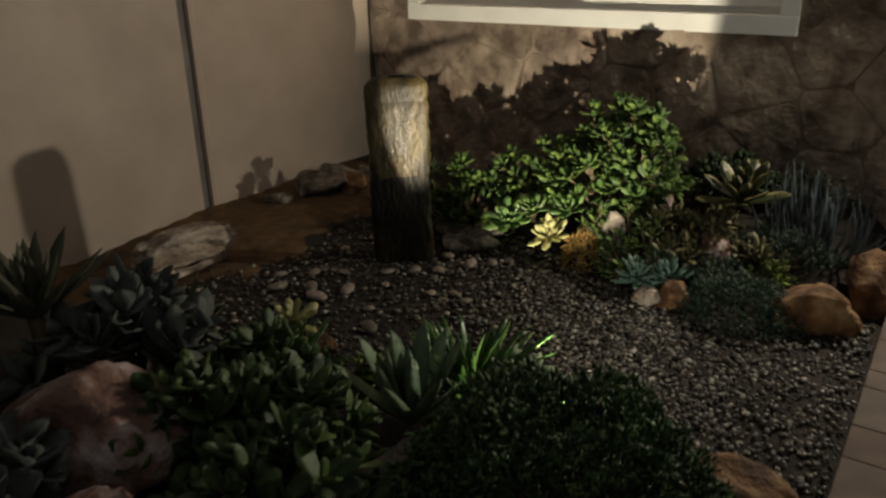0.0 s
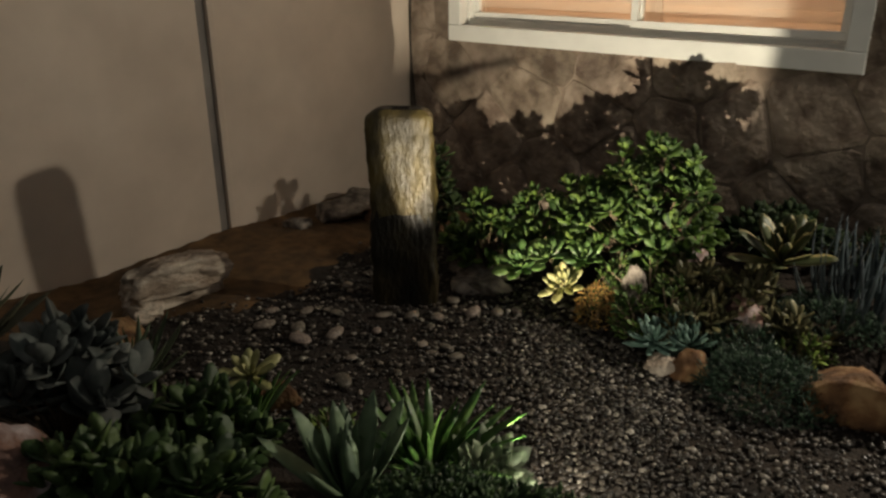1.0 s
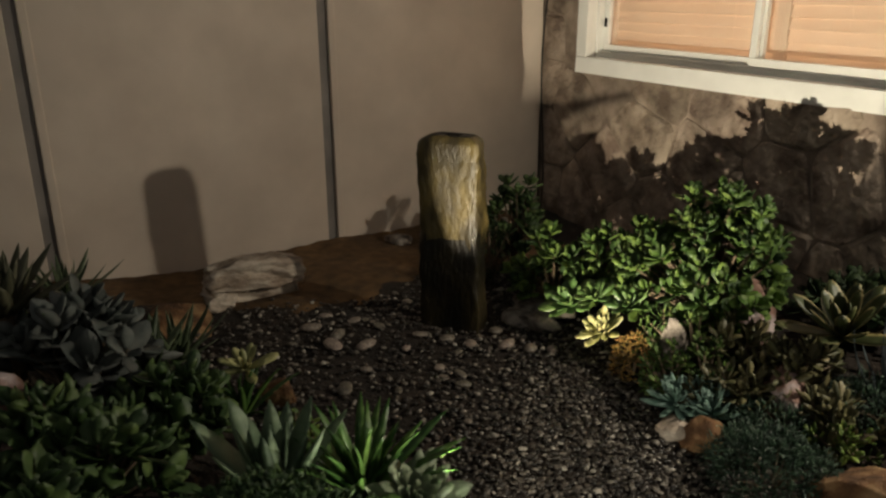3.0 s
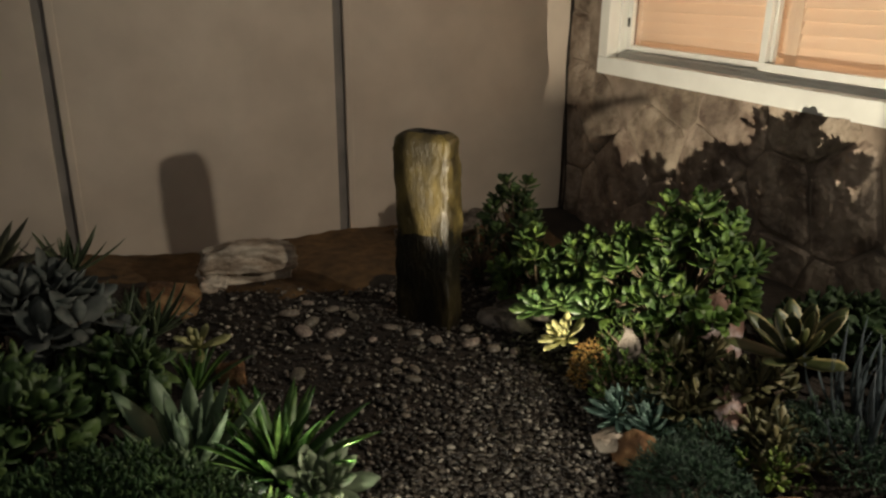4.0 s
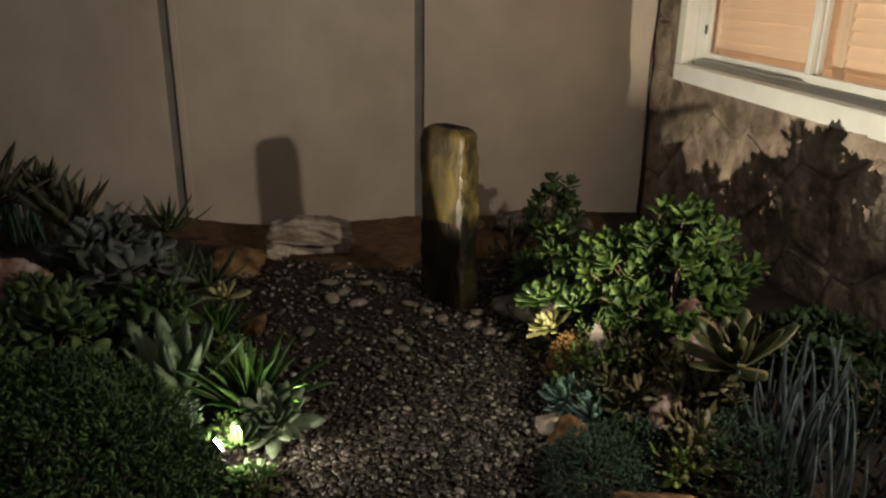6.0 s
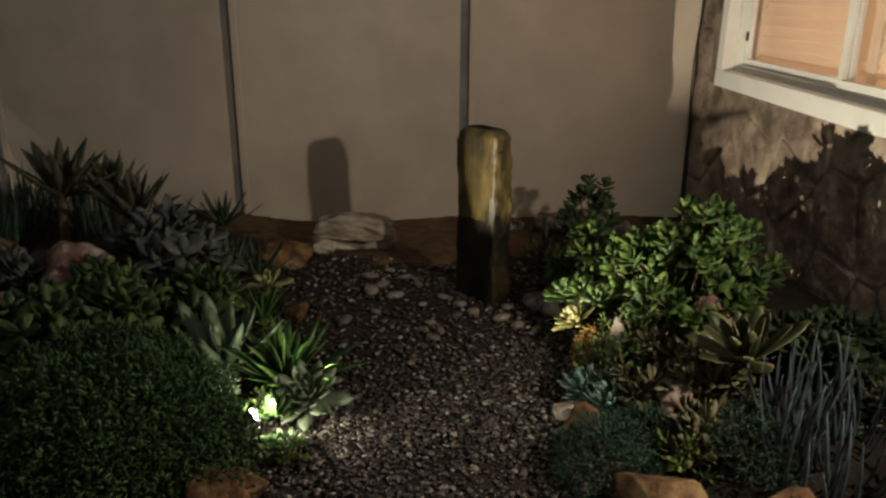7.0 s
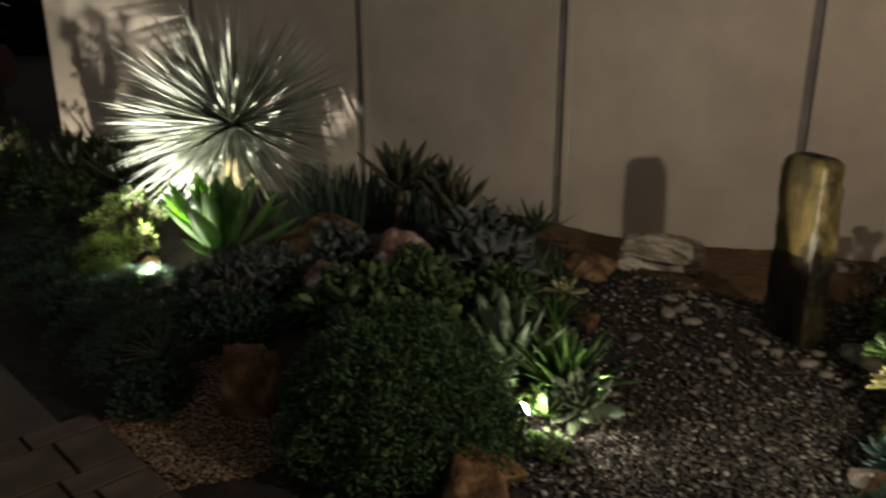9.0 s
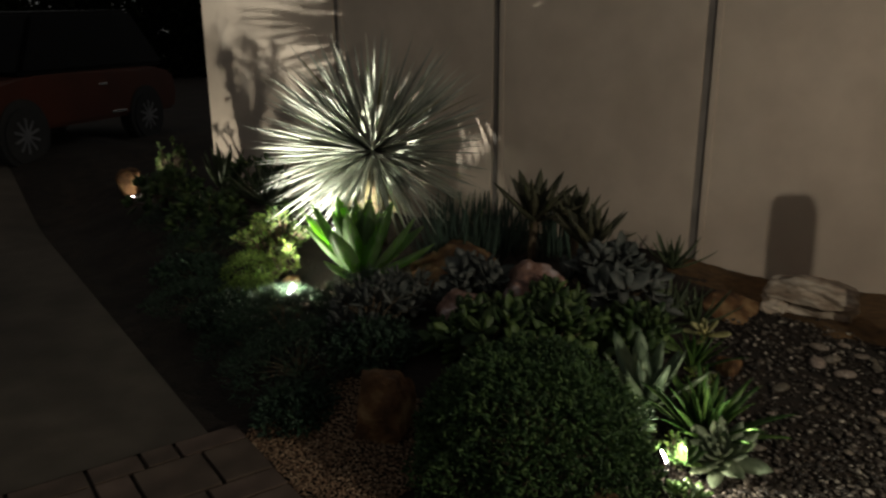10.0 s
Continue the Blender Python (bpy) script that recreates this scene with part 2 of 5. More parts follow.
M_LENS_COOL = glow("lit_lens_cool", (1.0, 0.97, 0.78), 2300)
M_LENS_FAR = glow("lit_lens_far", (1.0, 0.93, 0.75), 150)


def edged(name, inner, edge):
    """A leaf with a pale margin: the leaf's own x runs from -0.5 to 0.5 across its width."""
    m = leafmat(name, inner, tuple(1.4 * v for v in inner), 0.5, 0.15)
    nt = m.node_tree
    n, l = nt.nodes, nt.links
    at = n.new("ShaderNodeAttribute")
    at.attribute_name = "margin"
    rp = n.new("ShaderNodeValToRGB")
    rp.color_ramp.elements[0].position, rp.color_ramp.elements[1].position = 0.66, 0.95
    mx = n.new("ShaderNodeMix")
    mx.data_type = "RGBA"
    hsv = [q for q in n if q.type == "HUE_SAT"][0]
    l.new(at.outputs["Fac"], rp.inputs[0])
    l.new(rp.outputs[0], mx.inputs[0])
    l.new(hsv.outputs[0], mx.inputs[6])
    mx.inputs[7].default_value = (*edge, 1)
    l.new(mx.outputs[2], n["Principled BSDF"].inputs["Base Color"])
    return m


M_VARIEG = edged("cream_edged_leaf", (0.045, 0.055, 0.016), (0.25, 0.205, 0.085))


# ---- helpers for meshes ----
def link_mesh(name, verts, faces, material, parent=None, label="", smooth=False):
    me = bpy.data.meshes.new(name)
    me.from_pydata([tuple(v) for v in verts], [], [tuple(int(i) for i in f) for f in faces])
    me.materials.append(material)
    if smooth:
        me.polygons.foreach_set("use_smooth", [True] * len(me.polygons))
    me.update()
    ob = new(name, me)
    if parent:
        ob.parent = parent
    if label:
        ob["label"] = label
    return ob


def part(name, bm, material, parent=None, label="", smooth=False):
    me = bpy.data.meshes.new(name)
    bmesh.ops.recalc_face_normals(bm, faces=bm.faces)
    bm.to_mesh(me)
    bm.free()
    me.materials.append(material)
    if smooth:
        me.polygons.foreach_set("use_smooth", [True] * len(me.polygons))
    ob = new(name, me)
    if parent:
        ob.parent = parent
    if label:
        ob["label"] = label
    return ob


def shared(name, me, m, parent=None):
    ob = new(name, me)
    if parent:
        ob.parent = parent
    ob.matrix_basis = m
    return ob


def empty(name, m, label, category, group="", kind=""):
    ob = new(name)
    ob.empty_display_size = 0.05
    ob.matrix_basis = m
    return tagged(ob, label, category, group, kind)


def box(bm, x0, x1, y0, y1, z0, z1, bevel=0.0):
    r = bmesh.ops.create_cube(bm, size=1.0)
    for v in r["verts"]:
        v.co = Vector(((x0 + x1) / 2 + v.co.x * (x1 - x0), (y0 + y1) / 2 + v.co.y * (y1 - y0), (z0 + z1) / 2 + v.co.z * (z1 - z0)))
    if bevel:
        edges = list({e for v in r["verts"] for e in v.link_edges})
        bmesh.ops.bevel(bm, geom=edges, offset=bevel, segments=2, profile=0.6, affect="EDGES")
    return bm


def boxed(x0, x1, y0, y1, z0, z1, bevel=0.0):
    return box(bmesh.new(), x0, x1, y0, y1, z0, z1, bevel)


def smooth(a, b, v):
    v = np.clip((np.asarray(v, float) - a) / (b - a), 0, 1)
    return v * v * (3 - 2 * v)


def tube(points, radii, sides=8):
    """Rings along a line of points, closed at the ends."""
    verts, faces = [], []
    pts = [Vector(p) for p in points]
    for i, p in enumerate(pts):
        d = (pts[min(i + 1, len(pts) - 1)] - pts[max(i - 1, 0)]).normalized()
        q = d.to_track_quat("Z", "Y")
        for k in range(sides):
            a = 2 * math.pi * k / sides
            verts.append(p + q @ Vector((math.cos(a) * radii[i], math.sin(a) * radii[i], 0)))
    for i in range(len(pts) - 1):
        for k in range(sides):
            a, b = i * sides + k, i * sides + (k + 1) % sides
            faces.append((a, b, b + sides, a + sides))
    faces.append(tuple(reversed(range(sides))))
    faces.append(tuple(range((len(pts) - 1) * sides, len(pts) * sides)))
    return verts, faces


# ---- lie of the land ----
DX, DY = -0.26, 0.12          # corner of the drive
UX, UY, VX, VY = 0.925, -0.38, -0.38, -0.925


def right_edge(x):
    return 3.36 + 0.22 * smooth(-1.3, -1.9, x) + 0.9 * smooth(-1.95, -2.5, x) + 0.25 * smooth(-0.55, -0.1, x)


def left_edge(x):
    return 2.02 + 0.1 * np.sin(np.asarray(x) * 3.1) - 0.35 * smooth(-0.9, -0.3, x)


def land(x, y):
    x, y = np.asarray(x, float), np.asarray(y, float)
    inside = smooth(-4.6, -4.2, x)
    rise = 0.24 * smooth(0.02, 0.95, y - right_edge(x)) * smooth(-0.1, -0.45, x) * smooth(-3.2, -2.3, x)
    d = -(x - DX) * UX - (y - DY) * UY
    rise2 = 0.24 * smooth(0.0, 1.0, left_edge(x) - y) * smooth(0.05, 1.0, d) * smooth(-0.2, -0.9, x) * (1 - 0.5 * smooth(-2.8, -3.8, x)) * (1 - 0.7 * np.exp(-((x + 1.62) ** 2 + (y + 0.74) ** 2) / 0.16))
    rise3 = 0.05 * smooth(-3.2, -3.9, x) * smooth(2.2, 3.0, y)
    mound = 0.055 * smooth(-1.2, -2.0, x) * smooth(-3.9, -3.2, x) * smooth(1.5, 2.1, y) * smooth(4.2, 3.7, y)
    bumps = 0.012 * np.sin(x * 7.3 + 1.7 * np.sin(y * 3.1)) * np.sin(y * 6.1 + x)
    street = 0.39 * smooth(3.9, 6.2, -y)
    return inside * (rise + rise2 + rise3 + mound) + bumps * smooth(0.0, -0.3, x) * inside + street - 0.03 * smooth(-0.14, -0.10, x)


def ground_at(x, y):
    return float(land(x, y))


def grid_lines(lo, hi, step, far):
    a = list(np.arange(lo, hi + 1e-6, step))
    left, s = [], step
    v = lo
    while v > -far:
        s *= 1.5
        v -= s
        left.append(v)
    right, s, v = [], step, hi
    while v < far:
        s *= 1.5
        v += s
        right.append(v)
    return np.array(left[::-1] + a + right)


gx, gy = grid_lines(-4.0, 0.6, 0.06, 300), grid_lines(-5.0, 5.0, 0.06, 300)
X, Y = np.meshgrid(gx, gy)
Z = land(X, Y) - 0.006
W = len(gx)
idx = np.arange(W * len(gy)).reshape(len(gy), W)
faces = np.stack([idx[:-1, :-1], idx[:-1, 1:], idx[1:, 1:], idx[1:, :-1]], -1).reshape(-1, 4)
ground = link_mesh("ground", np.stack([X, Y, Z], -1).reshape(-1, 3), faces, M_SOIL, smooth=True)
tagged(ground, "dark damp garden soil rising gently in the beds", "ground", kind="structure")

# ochre sand between the fountain and the fence
sx, sy = np.arange(-3.99, -2.55, 0.05), np.arange(1.3, 4.5, 0.05)
X, Y = np.meshgrid(sx, sy)
X, Y = X + 0.012 * np.sin(Y * 40), Y
wob = 0.10 * np.sin(Y * 5 + 1) + 0.05 * np.sin(X * 9) + 0.06 * np.sin(Y * 17 + 3 * np.sin(X * 11)) + 0.04 * np.sin(Y * 31 + X * 23)
lift = 0.022 * smooth(0.0, 0.25, -3.0 - 0.55 * smooth(2.3, 1.5, Y) + wob + 0.12 - X) - 0.014
Z = land(X, Y) + lift
idx = np.arange(X.size).reshape(X.shape)
faces = np.stack([idx[:-1, :-1], idx[:-1, 1:], idx[1:, 1:], idx[1:, :-1]], -1).reshape(-1, 4)
sand = link_mesh("sand_patch", np.stack([X, Y, Z], -1).reshape(-1, 3), faces, M_SAND, smooth=True)
tagged(sand, "ochre sand lying along the foot of the fence", "sand", kind="stuff")

# drive, rising to the street
dv = np.concatenate([np.arange(0, 12, 0.4), [12, 16, 20]])
du = np.array([0, 0.02, 1.2, 1.22, 2.4, 3.6, 5.0])
U, V = np.meshgrid(du, dv)
X, Y = DX + U * UX + V * VX, DY + U * UY + V * VY
Z = land(np.full_like(X, 1.0), Y) + 0.045
Z[:, 0] -= 0.08
idx = np.arange(X.size).reshape(X.shape)
faces = np.stack([idx[:-1, :-1], idx[:-1, 1:], idx[1:, 1:], idx[1:, :-1]], -1).reshape(-1, 4)
drive = link_mesh("driveway", np.stack([X, Y, Z], -1).reshape(-1, 3), faces, M_CONC)
tagged(drive, "plain grey concrete driveway rising to the street", "driveway", kind="structure")

# walkway bed of joints under the pavers
link = boxed(-0.12, 2.6, 1.3, 7.0, -0.2, 0.004)
walkway = part("pavement", link, M_JOINT)
tagged(walkway, "tan and brown paved walkway with dark joints", "walkway", kind="structure")
bm = bmesh.new()
vs = [bm.verts.new((DX + u * UX + v * VX, DY + u * UY + v * VY, z)) for z in (-0.2, 0.0015) for u, v in ((-0.115, -0.002), (3.2, -0.002), (3.2, -1.5), (-0.115, -1.5))]
for f in ((3, 2, 1, 0), (4, 5, 6, 7), (0, 1, 5, 4), (1, 2, 6, 5), (2, 3, 7, 6), (3, 0, 4, 7)):
    bm.faces.new([vs[i] for i in f])
apron = part("pavement_apron", bm, M_JOINT)
tagged(apron, "paved apron between drive and walkway", "walkway", kind="structure")

# ---- fence ----
fence = empty("fence", pose(-4.0, 0, 0), "smooth tan stucco panel fence with dark vertical joints", "fence", kind="structure")
FENCE_TOP = 2.45
joints = [-4.0, -2.15, -0.415, 1.335, 3.065]
for i, y in enumerate(joints):
    y1 = joints[i + 1] if i + 1 < len(joints) else 4.79
    part("panel", boxed(-0.12, 0.0, y + (0.03 if i else 0.0), y1 - (0.04 if i + 1 < len(joints) else 0), -0.3, FENCE_TOP, 0.006), M_STUCCO, fence)
    if i:
        part("joint_post", boxed(-0.13, -0.022, y - 0.046, y + 0.036, -0.3, FENCE_TOP - 0.01, 0.002), M_POST, fence, "dark recessed joint between panels")
        part("cover_strip", boxed(-0.05, 0.010, y + 0.027, y + 0.075, -0.3, FENCE_TOP, 0.008), M_STUCCO, fence)
part("cap", boxed(-0.14, 0.03, -4.0, 4.79, FENCE_TOP + 0.002, FENCE_TOP + 0.07, 0.008), M_STUCCO, fence)

# ---- house ----
HY, WX0, WX1, WZ0, WZ1, HX1 = 4.82, -3.61, -0.87, 1.13, 2.35, 0.30
house = empty("house", pose(0, 0, 0), "house wall clad in irregular brown stone with a white window", "house", kind="structure")
def wall_part(name, b, material, label=""):
    return part(name, b, material, house, label)
wall_part("wall", boxed(-4.6, WX0 + 0.05, HY, HY + 0.25, -0.3, 2.9), M_MORTAR)
wall_part("wall", boxed(WX0 + 0.05, WX1 - 0.05, HY, HY + 0.25, -0.3, WZ0 + 0.05), M_MORTAR)
wall_part("wall", boxed(WX0 + 0.05, WX1 - 0.05, HY, HY + 0.25, WZ1 - 0.05, 2.9), M_MORTAR)
wall_part("wall", boxed(WX1 - 0.05, HX1, HY, HY + 0.25, -0.3, 2.9), M_MORTAR)
wall_part("entry_side_wall", boxed(HX1 - 0.22, HX1 - 0.003, HY + 0.25, 6.6, -0.3, 2.9), M_MORTAR)
wall_part("entry_back_wall", boxed(HX1, 6.0, 6.35, 6.6, -0.3, 2.9), M_STUCCO)
wall_part("eave", boxed(-4.6, 6.0, HY - 0.35, 6.8, 2.902, 3.1), M_WHITE)
room = empty("room", pose(0, 0, 0), "plain plastered room behind the window", "room", kind="structure")
part("room_wall", boxed(-4.4, HX1 - 0.24, 6.6, 6.7, 0, 2.88), M_PLASTER, room)
part("room_wall", boxed(-4.5, -4.4, HY + 0.26, 6.7, 0, 2.88), M_PLASTER, room)
part("room_floor", boxed(-4.4, HX1 - 0.24, HY + 0.26, 6.6, 0.0, 0.05), M_PLASTER, room)

# window: casing, sash frames, mullion, panes and shutter slats
window = empty("window_1", pose(0, 0, 0), "white sliding window with warm-lit louvred shutters behind", "window", kind="structure")
C = 0.105
yo = HY - 0.03
part("sill", boxed(WX0, WX1, yo, HY + 0.06, WZ0, WZ0 + C + 0.005, 0.006), M_WHITE, window)
part("casing", boxed(WX0, WX0 + C, yo + 0.003, HY + 0.06, WZ0 + C + 0.006, WZ1 - C - 0.001, 0.005), M_WHITE, window)
part("casing", boxed(WX1 - C, WX1, yo + 0.003, HY + 0.06, WZ0 + C + 0.006, WZ1 - C - 0.001, 0.005), M_WHITE, window)
part("casing", boxed(WX0, WX1, yo, HY + 0.06, WZ1 - C, WZ1, 0.005), M_WHITE, window)
ix0, ix1, iz0, iz1 = WX0 + C, WX1 - C, WZ0 + C + 0.006, WZ1 - C
part("reveal", boxed(ix0 + 0.002, ix1 - 0.002, HY + 0.0605, HY + 0.15, iz0 - 0.02, iz0 + 0.018, 0.003), M_WHITE, window)
part("reveal", boxed(ix0 - 0.02, ix0 + 0.016, HY + 0.0605, HY + 0.15, iz0 + 0.02, iz1, 0.003), M_WHITE, window)
part("reveal", boxed(ix1 - 0.016, ix1 + 0.02, HY + 0.0605, HY + 0.15, iz0 + 0.02, iz1, 0.003), M_WHITE, window)
part("track", boxed(ix0 + 0.018, ix1 - 0.018, HY + 0.07, HY + 0.15, iz0 + 0.0185, iz0 + 0.036, 0.003), M_WHITE, window)
MX = -2.20


def sash(x0, x1, y):
    s = 0.045
    f = part("sash", boxed(x0, x1, y, y + 0.03, iz0 + 0.037, iz0 + 0.037 + s, 0.004), M_WHITE, window)
    part("stile", boxed(x0, x0 + s, y, y + 0.03, iz0 + 0.038 + s, iz1 - s, 0.004), M_WHITE, f)
    part("stile", boxed(x1 - s, x1, y, y + 0.03, iz0 + 0.038 + s, iz1 - s, 0.004), M_WHITE, f)
    part("rail", boxed(x0, x1, y, y + 0.03, iz1 - s + 0.001, iz1, 0.004), M_WHITE, f)
    g = part("pane", boxed(x0 + s, x1 - s, y + 0.013, y + 0.017, iz0 + 0.039 + s, iz1 - s), M_GLASS, f)
    g.visible_shadow = False


sash(ix0 + 0.018, MX + 0.03, HY + 0.112)
sash(MX - 0.03, ix1 - 0.018, HY + 0.078)
part("latch", boxed(ix0 + 0.03, ix0 + 0.045, HY + 0.100, HY + 0.1115, 1.44, 1.50, 0.003), M_BLACK, window, "small dark latch")
shutter = empty("shutter", pose(0, 0, 0), "cream louvred shutters glowing from the lamp inside", "shutter")
bm = bmesh.new()
box(bm, -0.5, 0.5, -0.034, 0.034, -0.0035, 0.0035, 0.003)
me_src = part("slat", bm, M_SLAT, shutter)
me_slat = me_src.data
first = True
for px0, px1 in ((ix0 + 0.03, MX + 0.06), (MX + 0.09, ix1 - 0.03)):
    for k in range(15):
        m = pose((px0 + px1) / 2, HY + 0.205, iz0 + 0.07 + k * 0.066, 74 + 3 * math.sin(k * 2.1 + px0), 0, 0) @ Matrix.Diagonal((px1 - px0 - 0.05, 1, 1, 1))
        if first:
            me_src.matrix_basis, first = m, False
        else:
            shared("slat", me_slat, m, shutter)
    for xa in (px0 - 0.015, px1 - 0.025):
        part("shutter_stile", boxed(xa, xa + 0.04, HY + 0.19, HY + 0.22, iz0 + 0.01, iz1, 0.004), M_SLAT, shutter)

# cable down the corner
pts = [(-3.965, HY - 0.045 + 0.012 * math.sin(z * 4), z) for z in np.linspace(2.8, 0.05, 24)]
pts = [(x + 0.02 * math.sin(z * 3.3 + 1) + 0.02, y, z) for x, y, z in pts]
v, f = tube(pts, [0.006] * len(pts), 6)
tagged(link_mesh("wall_cable", v, f, M_BLACK, smooth=True), "thin black cable hanging down the corner of the house", "cable")

# unseen round bulkhead lamp on the house wall, open towards the garden
porch = empty("wall_lamp", pose(PORCH[0], 4.79, PORCH[2]), "unseen black bulkhead wall lamp with drum and visor added to shield wall and bed", "wall lamp")
# drum added to keep the bulb's light off the stones around it
bm = bmesh.new()
prof = [(0.01, 0.085), (-0.13, 0.085), (-0.13, 0.080), (-0.005, 0.074)]
rows = [[bm.verts.new((r * math.cos(a), y, r * math.sin(a))) for a in (2 * math.pi * k / 32 for k in range(32))] for y, r in prof]
for i in range(len(rows) - 1):
    for k in range(32):
        bm.faces.new((rows[i][k], rows[i][(k + 1) % 32], rows[i + 1][(k + 1) % 32], rows[i + 1][k]))
bm.faces.new(rows[-1])
bm.faces.new(rows[0])
part("shield_drum", bm, M_BLACK, porch)
# flat visor added under the bulb to block light on the bed below
bm = bmesh.new()
lo = [bm.verts.new((0.15 * math.cos(a), 0.02 - 0.176 * math.sin(a), -0.090)) for a in (math.pi * k / 20 for k in range(21))]
hi = [bm.verts.new((v.co.x, v.co.y, -0.086)) for v in lo]
bm.faces.new(lo)
bm.faces.new(list(reversed(hi)))
for k in range(21):
    bm.faces.new((lo[k], lo[(k + 1) % 21], hi[(k + 1) % 21], hi[k]))
part("added_visor", bm, M_BLACK, porch)
v, f = tube([(0, -0.004, 0), (0, -0.085, 0)], [0.018, 0.016], 12)
link_mesh("bulb_holder", v, f, M_BLACK, porch)


# ---- leaves ----
def leaf_mesh(name, material, length, width, thick, widest=0.55, tip=0.05, bend=0.0, cup=0.15, base=0.35, segs=6, droop=0.0):
    """One fleshy leaf along +y from its base, lying in the xy plane, its tip curving up by bend."""
    me = bpy.data.meshes.new(name)
    verts, faces, margin = [], [], []
    for i in range(segs + 1):
        t = i / segs
        if t < widest:
            w = base + (1 - base) * math.sin(0.5 * math.pi * t / widest)
        else:
            w = tip + (1 - tip) * math.cos(0.5 * math.pi * (t - widest) / (1 - widest)) ** 0.75
        hw, th = 0.5 * width * w, thick * (0.35 + 0.65 * w) * (1 - 0.6 * t)
        y = length * t * (1 - 0.15 * abs(bend) * t)
        z = length * (bend * t * t - droop * t ** 3)
        for sx, sz, mg in ((-1, cup * hw * 1.0, 1), (0, th * 0.5, 0), (1, cup * hw * 1.0, 1), (0, -th * 0.5, 0)):
            verts.append((sx * hw, y, z + sz - (0 if sx else cup * hw * 0.6)))
            margin.append(mg)
    for i in range(segs):
        for k in range(4):
            a, b = i * 4 + k, i * 4 + (k + 1) % 4
            faces.append((a, b, b + 4, a + 4))
    faces.append((3, 2, 1, 0))
    e = segs * 4
    faces.append((e, e + 1, e + 2, e + 3))
    me.from_pydata(verts, [], faces)
    me.materials.append(material)
    me.polygons.foreach_set("use_smooth", [True] * len(me.polygons))
    at = me.attributes.new("margin", "FLOAT", "POINT")
    at.data.foreach_set("value", [float(v) for v in margin])
    me.update()
    return me


GOLD = 137.508


def rosette(name, m, me, n, label, category, low=8, high=80, s0=1.0, s1=0.45, seed=1, jitter=6, group="", rise=0.0, core=0.0, parent=None, part_name="leaf", mats=None):
    """Leaves in a spiral: the outer ones lie low, the inner ones stand up."""
    rng = random.Random(seed)
    ob = parent or empty(name, m, label, category, group)
    for i in range(n):
        t = i / max(1, n - 1)
        tilt = low + (high - low) * t ** 0.9 + rng.uniform(-jitter, jitter)
        s = (s0 + (s1 - s0) * t) * rng.uniform(0.88, 1.1)
        mm = pose(0, 0, rise * t, 0, 0, i * GOLD + rng.uniform(-jitter, jitter)) @ pose(0, core * (1 - t), 0, tilt, rng.uniform(-jitter, jitter) * 1.5, 0) @ Matrix.Scale(s, 4)
        if parent:
            mm = m @ mm
        shared(part_name, (rng.choice(mats) if mats else me), mm, ob)
    return ob


def leaf_arrays(me):
    v = np.array([p.co for p in me.vertices], float)
    f = [tuple(p.vertices) for p in me.polygons]
    return v, f


def many(name, me, mats4, material, parent=None, label=""):
    """One mesh out of many turned and scaled copies of a leaf."""
    v, f = leaf_arrays(me)
    M = np.array([np.array(m) for m in mats4])
    P = np.einsum("nij,kj->nki", M[:, :3, :3], v) + M[:, None, :3, 3]
    out = []
    k = len(v)
    for i in range(len(M)):
        o = i * k
        out.extend([tuple(j + o for j in q) for q in f])
    return link_mesh(name, P.reshape(-1, 3), out, material, parent, label, smooth=True)


def leafy_bush(name, x, y, r, h, leaf, leaf_mat, label, tips=60, per=9, seed=1, spread=1.0, low=10, high=70, group="", category="shrub", z=None, squash=1.0, stem_r=0.008, only_top=0.15):
    """Stems that fork from one foot to tips over an uneven dome, each tip with a loose whorl of leaves."""
    rng = random.Random(seed)
    z0 = ground_at(x, y) if z is None else z
    ob = empty(name, pose(x, y, z0), label, category, group)
    sv, sf, mats4 = [], [], []
    for i in range(tips):
        a = rng.uniform(0, 2 * math.pi)
        q = rng.random() ** 0.55
        up = only_top + (1 - only_top) * math.sqrt(max(0.0, 1 - q * q * 0.92))
        up *= 1.0 if i % 3 else rng.uniform(0.35, 0.8)
        wob = rng.uniform(0.72, 1.08) + 0.10 * math.sin(3 * a + seed)
        p = Vector((q * r * math.cos(a) * wob, q * r * math.sin(a) * wob * squash, h * up * rng.uniform(0.72, 1.06)))
        mid = Vector((p.x * 0.45, p.y * 0.45, p.z * 0.55))
        v, f = tube([(p.x * 0.06, p.y * 0.06, -0.03), mid, p], [stem_r, stem_r * 0.8, stem_r * 0.5], 5)
        o = len(sv)
        sv += v
        sf += [tuple(j + o for j in q2) for q2 in f]
        lean = Vector((p.x * 0.9, p.y * 0.9, 0.35 * h + p.z * 0.5)).normalized().to_track_quat("Z", "Y").to_matrix().to_4x4()
        for k in range(per):
            t = k / per
            s = rng.uniform(0.7, 1.15) * (1.05 - 0.35 * t)
            back = (1 - t) * 0.055 * rng.uniform(0.6, 1.4) * spread
            mats4.append(Matrix.Translation(p) @ lean @ pose(0, 0, -back, 0, 0, k * GOLD + rng.uniform(-25, 25)) @ pose(0, 0.004, 0, low + (high - low) * t + rng.uniform(-14, 14), rng.uniform(-20, 20), 0) @ Matrix.Scale(s, 4))
    part_ob = many("foliage", leaf, mats4, leaf_mat, ob)
    part_ob["kind"] = "stuff"
    link_mesh("branchwork", sv, sf, M_STEM, ob, smooth=True)["kind"] = "stuff"
    return ob


